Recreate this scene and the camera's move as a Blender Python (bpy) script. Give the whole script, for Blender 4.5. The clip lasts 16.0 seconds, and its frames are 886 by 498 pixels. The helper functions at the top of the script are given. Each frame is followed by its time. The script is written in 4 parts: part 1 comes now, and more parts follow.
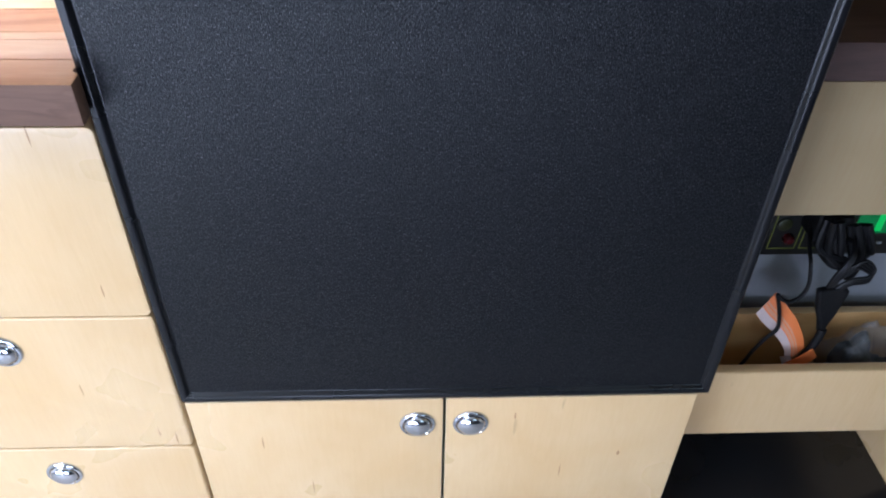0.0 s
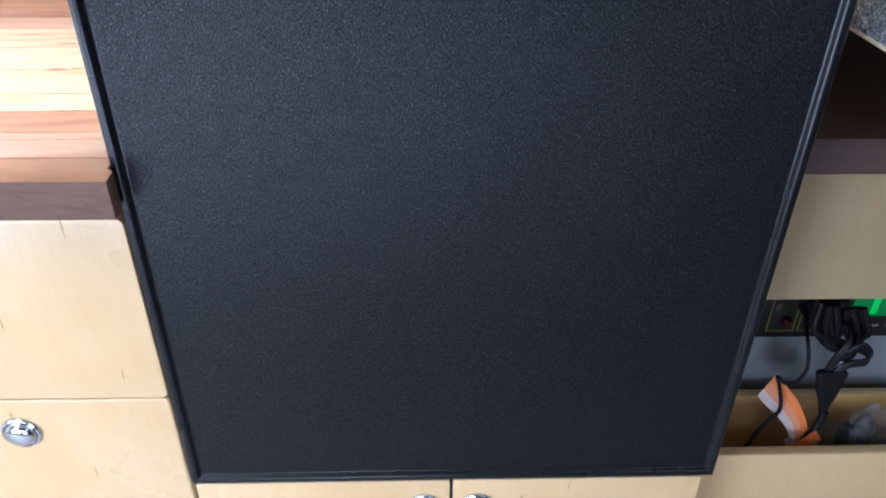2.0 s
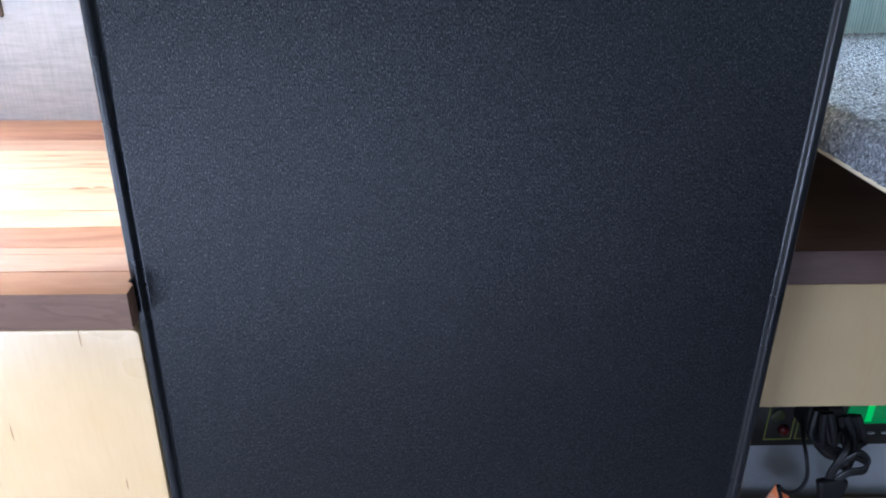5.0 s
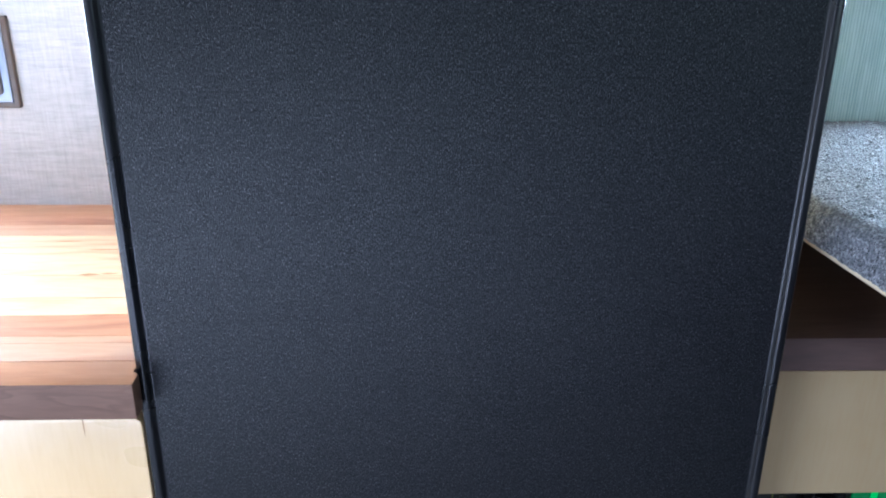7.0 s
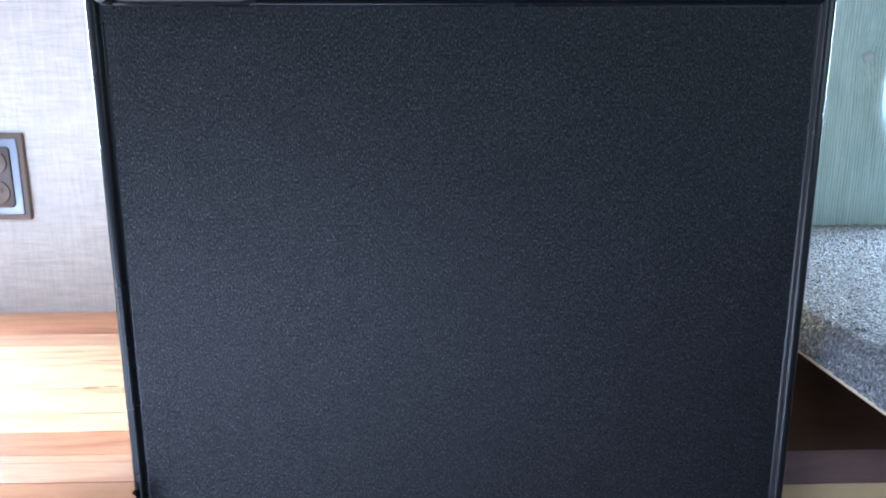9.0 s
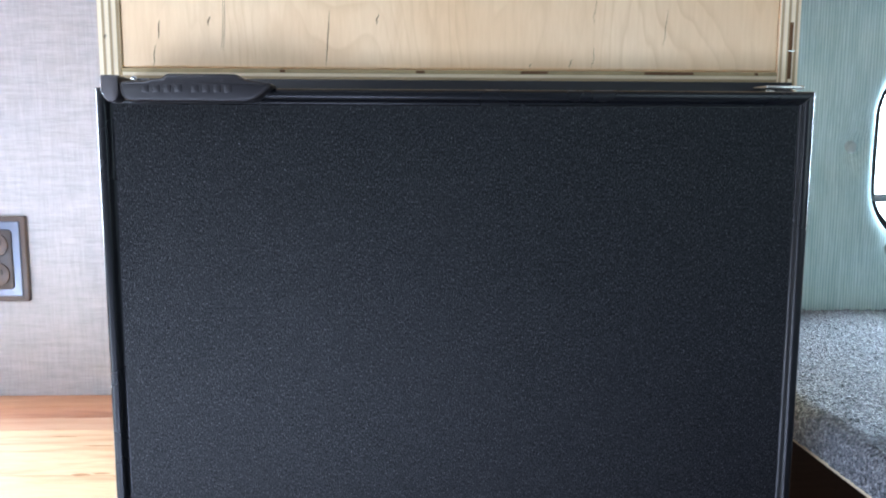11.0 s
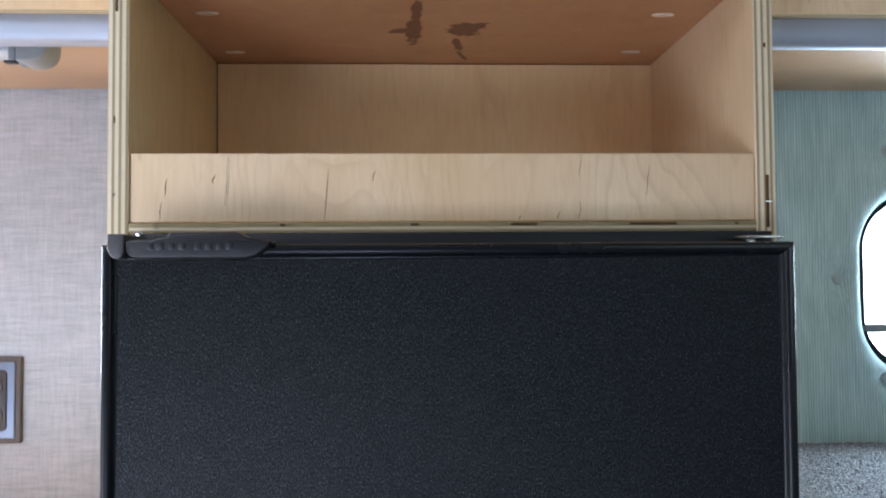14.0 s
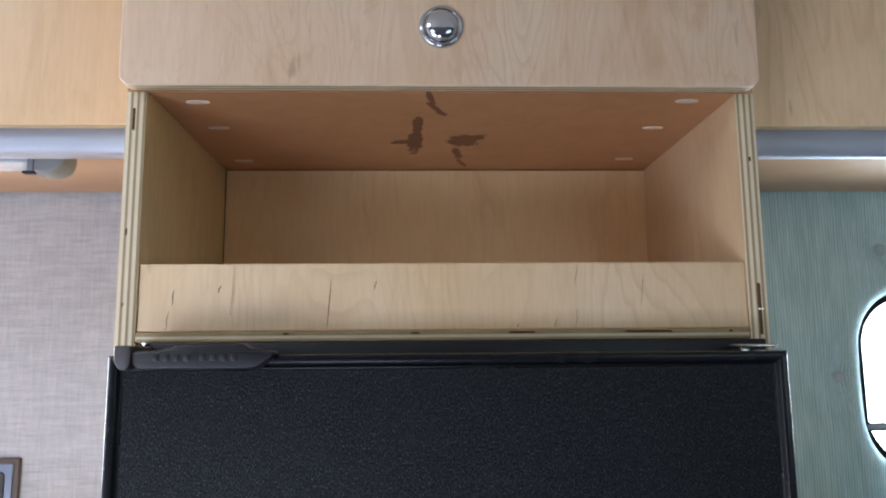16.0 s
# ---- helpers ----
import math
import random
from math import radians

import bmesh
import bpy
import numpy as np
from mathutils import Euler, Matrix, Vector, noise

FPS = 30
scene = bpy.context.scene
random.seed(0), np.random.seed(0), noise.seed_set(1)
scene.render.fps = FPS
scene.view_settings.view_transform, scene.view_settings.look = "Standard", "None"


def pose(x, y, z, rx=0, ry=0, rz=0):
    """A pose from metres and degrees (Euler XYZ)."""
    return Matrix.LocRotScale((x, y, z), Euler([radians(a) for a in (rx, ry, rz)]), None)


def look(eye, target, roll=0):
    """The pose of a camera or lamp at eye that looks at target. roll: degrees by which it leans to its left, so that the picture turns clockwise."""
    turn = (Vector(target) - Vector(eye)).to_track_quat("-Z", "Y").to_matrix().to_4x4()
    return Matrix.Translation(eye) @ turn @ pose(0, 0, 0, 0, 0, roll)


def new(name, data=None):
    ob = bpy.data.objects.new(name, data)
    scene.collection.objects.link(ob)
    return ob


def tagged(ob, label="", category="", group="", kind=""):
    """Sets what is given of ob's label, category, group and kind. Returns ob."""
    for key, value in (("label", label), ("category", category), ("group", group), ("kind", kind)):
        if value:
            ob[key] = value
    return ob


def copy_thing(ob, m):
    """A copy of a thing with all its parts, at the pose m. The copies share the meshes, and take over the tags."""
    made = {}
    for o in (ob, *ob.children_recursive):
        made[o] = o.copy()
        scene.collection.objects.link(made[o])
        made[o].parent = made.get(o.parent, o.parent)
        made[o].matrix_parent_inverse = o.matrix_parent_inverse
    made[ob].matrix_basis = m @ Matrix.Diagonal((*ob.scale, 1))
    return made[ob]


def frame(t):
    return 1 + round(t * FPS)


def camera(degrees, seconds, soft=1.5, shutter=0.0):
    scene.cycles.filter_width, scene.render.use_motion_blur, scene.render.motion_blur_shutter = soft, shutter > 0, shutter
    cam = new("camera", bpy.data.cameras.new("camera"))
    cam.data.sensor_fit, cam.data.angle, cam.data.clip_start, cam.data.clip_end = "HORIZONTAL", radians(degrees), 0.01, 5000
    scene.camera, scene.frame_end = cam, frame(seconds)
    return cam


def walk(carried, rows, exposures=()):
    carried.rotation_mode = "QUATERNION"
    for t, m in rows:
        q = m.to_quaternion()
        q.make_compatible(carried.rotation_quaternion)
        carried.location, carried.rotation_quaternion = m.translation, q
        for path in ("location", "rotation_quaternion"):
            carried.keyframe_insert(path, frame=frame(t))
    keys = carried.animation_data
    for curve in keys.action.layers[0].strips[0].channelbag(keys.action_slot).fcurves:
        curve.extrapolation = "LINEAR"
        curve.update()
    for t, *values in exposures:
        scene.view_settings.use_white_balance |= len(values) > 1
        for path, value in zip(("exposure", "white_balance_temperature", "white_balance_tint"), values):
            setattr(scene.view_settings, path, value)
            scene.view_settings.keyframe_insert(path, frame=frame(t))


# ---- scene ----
cam = camera(61.3, 16.0, soft=2.0)
PATH = [
    (0, (-0.033, -0.489, 1.136), (0.043, 1.058, -0.13), 1.2),
    (0.5, (-0.033, -0.491, 1.141), (0.039, 1.084, -0.09), 0.9),
    (1, (-0.032, -0.493, 1.146), (0.034, 1.116, -0.041), 0.8),
    (1.5, (-0.032, -0.5, 1.155), (0.027, 1.14, 0.012), 0.6),
    (2, (-0.032, -0.512, 1.159), (0.023, 1.161, 0.065), 0.6),
    (2.5, (-0.034, -0.517, 1.163), (0.024, 1.18, 0.107), 0.7),
    (3, (-0.031, -0.525, 1.169), (0.017, 1.192, 0.144), 0.6),
    (3.5, (-0.039, -0.531, 1.168), (0.03, 1.212, 0.19), 0.9),
    (6, (-0.036, -0.541, 1.188), (0.028, 1.308, 0.428), 0.4),
    (6.5, (-0.035, -0.544, 1.196), (0.027, 1.32, 0.475), 0.5),
    (7, (-0.034, -0.548, 1.199), (0.024, 1.335, 0.529), 0.4),
    (7.5, (-0.034, -0.548, 1.206), (0.02, 1.349, 0.572), 0.4),
    (8, (-0.034, -0.55, 1.211), (0.02, 1.366, 0.637), 0.2),
    (8.5, (-0.031, -0.548, 1.226), (0.016, 1.381, 0.699), 0.1),
    (9, (-0.032, -0.554, 1.227), (0.023, 1.395, 0.781), -0.1),
    (11.5, (-0.032, -0.563, 1.244), (0.036, 1.425, 1.039), 0.2),
    (12, (-0.033, -0.564, 1.248), (0.035, 1.429, 1.095), -0.1),
    (12.5, (-0.032, -0.565, 1.253), (0.039, 1.431, 1.152), -0.2),
    (13, (-0.031, -0.569, 1.257), (0.042, 1.429, 1.212), -0.3),
    (13.5, (-0.031, -0.572, 1.262), (0.045, 1.427, 1.27), -0.3),
    (14, (-0.03, -0.574, 1.265), (0.045, 1.423, 1.332), -0.4),
    (14.5, (-0.029, -0.579, 1.271), (0.045, 1.416, 1.395), -0.4),
    (15, (-0.03, -0.583, 1.275), (0.045, 1.407, 1.461), -0.4),
    (15.5, (-0.029, -0.588, 1.279), (0.044, 1.396, 1.526), -0.5),
    (16, (-0.028, -0.592, 1.284), (0.041, 1.385, 1.576), -0.5),
]
EXPOSURES = [(0.0, 0.13, 5750, 11), (3.5, 0.19, 5600, 11), (9.0, 0.20, 5500, 10), (11.5, -0.07, 5850, 11), (14.0, -0.56, 5980, 12), (16.0, -0.70, 6180, 13)]
walk(cam, [(t, look(eye, target, roll)) for t, eye, target, roll in PATH], EXPOSURES)

# ---- light ----
world = bpy.data.worlds.new("sky")
scene.world = world
world.use_nodes = True
wn = world.node_tree.nodes
sky = wn.new("ShaderNodeTexSky")
sky.sky_type, sky.sun_disc = "NISHITA", False
sky.sun_elevation, sky.sun_rotation = radians(48), radians(200)
wn["Background"].inputs["Strength"].default_value = 0.12
world.node_tree.links.new(sky.outputs[0], wn["Background"].inputs[0])


def area(name, m, sx, sy, power, colour):
    d = bpy.data.lights.new(name, "AREA")
    d.shape, d.size, d.size_y, d.energy, d.color = "RECTANGLE", sx, sy, power, colour
    ob = new(name, d)
    ob.matrix_world = m
    return ob


area("roof_vent_daylight", look((-0.80, -0.50, 1.90), (-0.80, -0.50, 0)), 0.50, 0.40, 8, (0.80, 0.88, 1.0))
area("galley_window_daylight", look((-1.18, 0.56, 1.24), (-1.08, -0.2, 0.93)), 0.70, 0.40, 46, (0.78, 0.88, 1.0))
area("side_door_daylight", look((-1.20, -1.33, 0.54), (-1.20, 0, 0.56)), 0.98, 0.56, 28, (0.77, 0.85, 1.0))
area("door_gap_daylight", look((-0.24, -1.33, 0.46), (-0.24, 0, 0.54)), 0.34, 0.42, 7.0, (0.72, 0.78, 1.0))
# Fill lamp without a known source, added to even out the niche.
area("door_window_daylight", look((-1.05, -1.33, 1.32), (-0.5, 0, 1.32)), 0.66, 0.38, 4.0, (0.80, 0.88, 1.0))
area("rear_window_daylight", look((0.85, -1.33, 1.30), (0.85, 0, 1.30)), 0.70, 0.40, 3.0, (0.74, 0.92, 0.95))
area("side_window_daylight", look((0.88, 0.58, 1.25), (0.80, 0.1, 1.0)), 0.50, 0.24, 26, (0.74, 0.90, 1.0))


# ---- materials ----
class Mat:
    def __init__(self, name):
        self.m = bpy.data.materials.new(name)
        self.m.use_nodes = True
        self.t = self.m.node_tree
        self.b = self.t.nodes["Principled BSDF"]

    def node(self, kind, **values):
        n = self.t.nodes.new(kind)
        for k, v in values.items():
            if k in n.inputs:
                n.inputs[k].default_value = v
        return n

    def link(self, a, b):
        self.t.links.new(a, b)

    def coords(self, scale=(1, 1, 1), vary=True):
        tc = self.node("ShaderNodeTexCoord")
        mp = self.node("ShaderNodeMapping")
        mp.inputs["Scale"].default_value = scale
        self.link(tc.outputs["Object"], mp.inputs["Vector"])
        if vary:
            oi = self.node("ShaderNodeObjectInfo")
            mu = self.node("ShaderNodeVectorMath")
            mu.operation = "SCALE"
            mu.inputs[0].default_value = (7.3, 5.1, 9.7)
            self.link(oi.outputs["Random"], mu.inputs["Scale"])
            self.link(mu.outputs[0], mp.inputs["Location"])
        return mp.outputs[0]

    def noise(self, vec, scale, detail=4.0, rough=0.55, dist=0.0):
        n = self.node("ShaderNodeTexNoise", Scale=scale, Detail=detail, Roughness=rough, Distortion=dist)
        self.link(vec, n.inputs["Vector"])
        return n.outputs["Fac"]

    def ramp(self, fac, stops):
        r = self.node("ShaderNodeValToRGB")
        e = r.color_ramp.elements
        while len(e) < len(stops):
            e.new(0.5)
        for el, (p, c) in zip(e, stops):
            el.position, el.color = p, (*c, 1) if len(c) == 3 else c
        self.link(fac, r.inputs[0])
        return r.outputs[0]

    def mix(self, fac, a, b, blend="MIX"):
        n = self.node("ShaderNodeMix")
        n.data_type, n.blend_type = "RGBA", blend
        for s, v in ((0, fac), (6, a), (7, b)):
            if isinstance(v, (int, float)):
                n.inputs[s].default_value = v
            elif isinstance(v, tuple):
                n.inputs[s].default_value = (*v, 1)
            else:
                self.link(v, n.inputs[s])
        return n.outputs[2]

    def math(self, op, a, b=0.0):
        n = self.node("ShaderNodeMath")
        n.operation = op
        for s, v in ((0, a), (1, b)):
            if isinstance(v, (int, float)):
                n.inputs[s].default_value = v
            else:
                self.link(v, n.inputs[s])
        return n.outputs[0]

    def bump(self, height, dist, strength=1.0):
        n = self.node("ShaderNodeBump", Strength=strength, Distance=dist)
        self.link(height, n.inputs["Height"])
        self.link(n.outputs[0], self.b.inputs["Normal"])

    def set(self, **kw):
        for k, v in kw.items():
            k = k.replace("_", " ")
            if isinstance(v, (int, float)):
                self.b.inputs[k].default_value = v
            elif isinstance(v, tuple):
                self.b.inputs[k].default_value = (*v, 1)
            else:
                self.link(v, self.b.inputs[k])
        return self.m


G3 = lambda v: (v, v, v)


def plain(name, colour, rough=0.5, metal=0.0, wear=0.12, grain=60.0, bump=0.0):
    """Paint, plastic or metal with slight wear."""
    a = Mat(name)
    v = a.coords()
    n = a.noise(v, grain, 5)
    col = a.mix(n, tuple(c * (1 - wear) for c in colour), tuple(min(1, c * (1 + wear)) for c in colour))
    r = a.math("ADD", a.math("MULTIPLY", a.noise(v, grain * 0.3), 0.15), rough - 0.07)
    if bump:
        a.bump(n, bump)
    return a.set(Base_Color=col, Roughness=r, Metallic=metal)


def veneer(name, light, mid, streak, axis="z", figure=0.5, rough=0.42, flecks=1.0, gloss=0.5, swirl=0.9, smudge=0.2):
    """Rotary-cut maple or birch veneer: slow figure, thin growth lines, short dark flecks."""
    a = Mat(name)
    st = {"x": (0.09, 1, 1), "y": (1, 0.09, 1), "z": (1, 1, 0.09)}[axis]
    v = a.coords(st)
    sw = tuple(2.2 * (s if s == 1 else 2.4 * s) for s in st)
    warp = a.noise(a.coords(sw), 3.4, 4, 0.42, swirl)
    lines = a.math("FRACT", a.math("MULTIPLY", warp, 19.0))
    lines = a.ramp(lines, [(0.0, G3(0.0)), (0.62, G3(0.08)), (0.90, G3(0.62)), (1.0, G3(0.0))])
    patch = a.ramp(a.noise(a.coords(tuple(0.9 * s for s in sw)), 5.0, 2), [(0.36, G3(0.1)), (0.62, G3(1.0))])
    lines = a.math("MULTIPLY", lines, patch)
    blotch = a.noise(a.coords((1, 1, 1)), 7.0, 3, 0.5, 0.4)
    fine = a.noise(v, 260.0, 5, 0.7)
    base = a.mix(a.ramp(blotch, [(0.3, G3(0)), (0.7, G3(1))]), light, mid)
    base = a.mix(a.math("MULTIPLY", lines, figure), base, streak)
    base = a.mix(a.math("MULTIPLY", a.ramp(fine, [(0.35, G3(1)), (0.6, G3(0))]), 0.16), base, streak)
    fl = a.noise(a.coords(tuple(s * (1.0 if s == 1 else 2.2) for s in st)), 60.0, 2, 0.5)
    fl = a.ramp(fl, [(0.73, G3(0)), (0.79, G3(1))])
    base = a.mix(a.math("MULTIPLY", fl, 0.5 * flecks), base, tuple(c * 0.45 for c in streak))
    cloud = a.noise(a.coords(tuple(s if s == 1 else 3.5 * s for s in st)), 17.0, 5, 0.68, 1.6)
    base = a.mix(a.math("MULTIPLY", a.ramp(cloud, [(0.54, G3(0)), (0.72, G3(1))]), smudge), base, tuple(0.55 * c + 0.45 * d for c, d in zip(streak, mid)))
    a.bump(fine, 0.0004, 0.5)
    r = a.math("ADD", a.math("MULTIPLY", blotch, 0.2), rough - 0.1)
    return a.set(Base_Color=base, Roughness=r, Specular_IOR_Level=gloss)


def plyedge(name, axis, period=0.0056):
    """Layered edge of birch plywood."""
    a = Mat(name)
    tc = a.node("ShaderNodeTexCoord")
    sp = a.node("ShaderNodeSeparateXYZ")
    a.link(tc.outputs["Object"], sp.inputs[0])
    c = sp.outputs["XYZ".index(axis.upper())]
    f = a.math("FRACT", a.math("DIVIDE", a.math("ADD", c, 10.0), period))
    col = a.ramp(f, [(0.0, (0.52, 0.40, 0.26)), (0.10, (0.78, 0.66, 0.45)), (0.58, (0.84, 0.72, 0.50)), (0.64, (0.36, 0.26, 0.13)), (0.92, (0.28, 0.19, 0.09)), (1.0, (0.52, 0.4, 0.26))])
    n = a.noise(a.coords((1, 1, 1)), 45.0, 4)
    void = a.ramp(a.noise(a.coords((1, 1, 1)), 90.0, 1), [(0.79, G3(0)), (0.82, G3(1))])
    col = a.mix(a.math("MULTIPLY", n, 0.35), col, (0.42, 0.32, 0.18))
    col = a.mix(a.math("MULTIPLY", void, 0.75), col, (0.05, 0.035, 0.02))
    a.bump(f, 0.0003, 0.4)
    return a.set(Base_Color=col, Roughness=0.6)


MAPLE = veneer("maple_veneer", (0.82, 0.61, 0.375), (0.765, 0.525, 0.295), (0.52, 0.31, 0.14), figure=0.5, smudge=0.35)
MAPLE_LOW = veneer("maple_veneer_lacquered", (0.66, 0.475, 0.26), (0.61, 0.405, 0.195), (0.52, 0.32, 0.14), figure=0.14, rough=0.30)
MAPLE_FIG = veneer("figured_maple_veneer", (0.76, 0.575, 0.40), (0.70, 0.46, 0.27), (0.46, 0.25, 0.12), axis="z", figure=0.5, rough=0.40, swirl=2.4, smudge=0.8)
# Maple darkened in colour for the shade below the bed platform.
SHADED_MAPLE = veneer("shaded_maple_veneer", (0.37, 0.285, 0.165), (0.33, 0.245, 0.130), (0.30, 0.17, 0.08), figure=0.2, rough=0.6, flecks=0.3, gloss=0.25)
MAPLE_IN = veneer("shelf_lining_veneer", (0.90, 0.67, 0.39), (0.86, 0.59, 0.30), (0.56, 0.31, 0.15), axis="z", figure=0.12, flecks=0.0, rough=0.45, smudge=0.5)
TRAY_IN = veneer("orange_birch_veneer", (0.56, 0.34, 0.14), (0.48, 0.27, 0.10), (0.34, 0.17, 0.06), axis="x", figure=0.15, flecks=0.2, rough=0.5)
SAPWOOD = veneer("olive_sapwood_veneer", (0.86, 0.70, 0.41), (0.80, 0.61, 0.31), (0.40, 0.27, 0.12), axis="z", figure=0.25, flecks=0.7, rough=0.45, smudge=0.3)
PLY_DARK = plain("brown_inner_ply", (0.36, 0.27, 0.13), 0.6, 0, 0.35, 70)
PLY_X, PLY_Y, PLY_Z = plyedge("plywood_edge_upright", "x"), plyedge("plywood_edge_door", "y", 0.005), plyedge("plywood_edge_flat", "z", 0.0075)


def ceiling_veneer():
    """The orange underside of the niche's top board, with three dark bark inclusions."""
    a = Mat("stained_birch_veneer")
    tc = a.node("ShaderNodeTexCoord")
    w = a.noise(tc.outputs["Object"], 85.0, 3, 0.6)
    w2 = a.noise(tc.outputs["Object"], 28.0, 3, 0.6, 1.0)
    sp = a.node("ShaderNodeSeparateXYZ")
    a.link(tc.outputs["Object"], sp.inputs[0])
    x, y = sp.outputs[0], sp.outputs[1]
    total = 0.0
    for cx, cy, ang, ra, rb in ((-0.0150, 0.068, 78, 0.020, 0.0030), (-0.0095, 0.096, 66, 0.020, 0.0034), (-0.0275, 0.150, 92, 0.036, 0.0050), (-0.0300, 0.205, 92, 0.040, 0.0075), (-0.0430, 0.205, 160, 0.012, 0.0070), (0.0240, 0.200, 150, 0.018, 0.0160), (0.0310, 0.192, 140, 0.016, 0.0070), (0.0190, 0.255, 80, 0.024, 0.0042), (0.0250, 0.292, 70, 0.020, 0.0026)):
        c, s = math.cos(radians(ang)), math.sin(radians(ang))
        dx, dy = a.math("SUBTRACT", x, cx), a.math("SUBTRACT", y, cy - 0.25)
        u = a.math("DIVIDE", a.math("ADD", a.math("MULTIPLY", dx, c), a.math("MULTIPLY", dy, s)), ra)
        v = a.math("DIVIDE", a.math("SUBTRACT", a.math("MULTIPLY", dy, c), a.math("MULTIPLY", dx, s)), rb)
        d = a.math("SQRT", a.math("ADD", a.math("MULTIPLY", u, u), a.math("MULTIPLY", v, v)))
        d = a.math("ADD", d, a.math("MULTIPLY", a.math("SUBTRACT", w, 0.5), 1.9))
        f = a.math("SUBTRACT", 1.15, d)
        total = f if isinstance(total, float) else a.math("MAXIMUM", total, f)
    mask = a.ramp(total, [(0.0, G3(0)), (0.16, G3(1))])
    base = a.mix(a.ramp(w2, [(0.3, G3(0)), (0.7, G3(1))]), (0.60, 0.32, 0.155), (0.54, 0.27, 0.12))
    fine = a.noise(a.coords((0.08, 1, 1)), 240.0, 4, 0.7)
    base = a.mix(a.math("MULTIPLY", fine, 0.12), base, (0.25, 0.11, 0.05))
    base = a.mix(mask, base, a.mix(w, (0.13, 0.048, 0.022), (0.27, 0.115, 0.055)))
    return a.set(Base_Color=base, Roughness=0.4)


NICHE_TOP = ceiling_veneer()


def stave_wood(name, light, dark, streak, contrast=1.0, rough=0.33):
    a = Mat(name)
    v = a.coords((0.10, 1, 1))
    g = a.noise(v, 75.0, 5, 0.6, 1.2)
    fine = a.noise(v, 420.0, 4, 0.7)
    big = a.noise(a.coords((0.16, 1, 1)), 26.0, 3, 0.5, 0.8)
    col = a.mix(a.ramp(g, [(0.32, G3(0)), (0.68, G3(1))]), light, dark)
    col = a.mix(a.ramp(big, [(0.50, G3(0)), (0.70, G3(min(1.0, 0.85 * contrast)))]), col, streak)
    col = a.mix(a.math("MULTIPLY", a.ramp(fine, [(0.4, G3(1)), (0.6, G3(0))]), 0.22), col, streak)
    a.bump(fine, 0.0003, 0.4)
    return a.set(Base_Color=col, Roughness=rough)


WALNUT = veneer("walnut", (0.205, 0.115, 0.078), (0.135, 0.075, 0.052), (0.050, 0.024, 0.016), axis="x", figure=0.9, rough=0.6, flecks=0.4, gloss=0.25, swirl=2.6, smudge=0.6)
CHERRY = stave_wood("cherry_stave", (0.56, 0.30, 0.17), (0.47, 0.21, 0.11), (0.30, 0.11, 0.055), 1.1)
ROSY = stave_wood("rosy_stave", (0.62, 0.40, 0.27), (0.54, 0.31, 0.19), (0.40, 0.18, 0.10), 0.9)
PALE = stave_wood("pale_stave", (0.77, 0.61, 0.41), (0.69, 0.50, 0.30), (0.48, 0.25, 0.12), 1.0)
# Light put into colour for the front stave's top; also the red back stave.
LIT_WALNUT_AND_RED = stave_wood("lit_walnut_and_red_stave", (0.58, 0.31, 0.17), (0.47, 0.225, 0.115), (0.36, 0.16, 0.08), 0.8)
# Slab colour is darkened to carry the deep shadow under the bed.
SHADED_SLAB = stave_wood("shaded_wood_slab", (0.095, 0.055, 0.045), (0.065, 0.038, 0.031), (0.04, 0.02, 0.017), rough=0.55)


def vinyl_panel():
    """Black pebbled fridge panel: upright leather-like grain about a millimetre wide, with shiny crests."""
    a = Mat("pebbled_black_vinyl")
    v = a.coords((1, 1, 0.38), False)
    pebble = a.noise(v, 1420.0, 1, 0.5, 0.1)
    fine = a.noise(v, 1900.0, 1, 0.5)
    big = a.noise(a.coords((1, 1, 1), False), 5.0, 3)
    rub = a.noise(a.coords((1, 1, 0.6), False), 14.0, 4, 0.6)
    a.bump(a.math("ADD", pebble, a.math("MULTIPLY", fine, 0.35)), 0.0006, 0.9)
    lint = a.ramp(a.noise(a.coords((1, 1, 1), False), 210.0, 1), [(0.835, G3(0)), (0.85, G3(1))])
    # Crests get a paler colour, painting in glints off the grain.
    col = a.ramp(pebble, [(0.36, (0.0010, 0.0015, 0.0028)), (0.56, (0.0020, 0.0027, 0.0046)), (0.74, (0.0044, 0.0053, 0.0078))])
    col = a.mix(lint, col, (0.10, 0.11, 0.12))
    gloss = a.ramp(pebble, [(0.34, G3(0.14)), (0.52, G3(0.24)), (0.63, G3(0.39)), (0.73, G3(1.0))])
    rough = a.math("ADD", a.math("MULTIPLY", big, 0.05), a.math("ADD", a.math("MULTIPLY", rub, 0.05), 0.265))
    return a.set(Base_Color=col, Roughness=rough, Specular_IOR_Level=gloss)


VINYL = vinyl_panel()
TRIM = plain("black_trim_plastic", (0.004, 0.0045, 0.006), 0.27, 0, 0.1, 30)
TRIM.node_tree.nodes["Principled BSDF"].inputs["Specular IOR Level"].default_value = 0.32
BLACK = plain("black_plastic", (0.007, 0.007, 0.009), 0.42)
RUBBER = plain("black_rubber", (0.006, 0.006, 0.007), 0.5, 0, 0.2, 90, 0.0006)
RUBBER.node_tree.nodes["Principled BSDF"].inputs["Specular IOR Level"].default_value = 0.2
CORD = plain("black_cord", (0.004, 0.004, 0.005), 0.38, 0, 0.2, 90)
CORD.node_tree.nodes["Principled BSDF"].inputs["Specular IOR Level"].default_value = 0.25
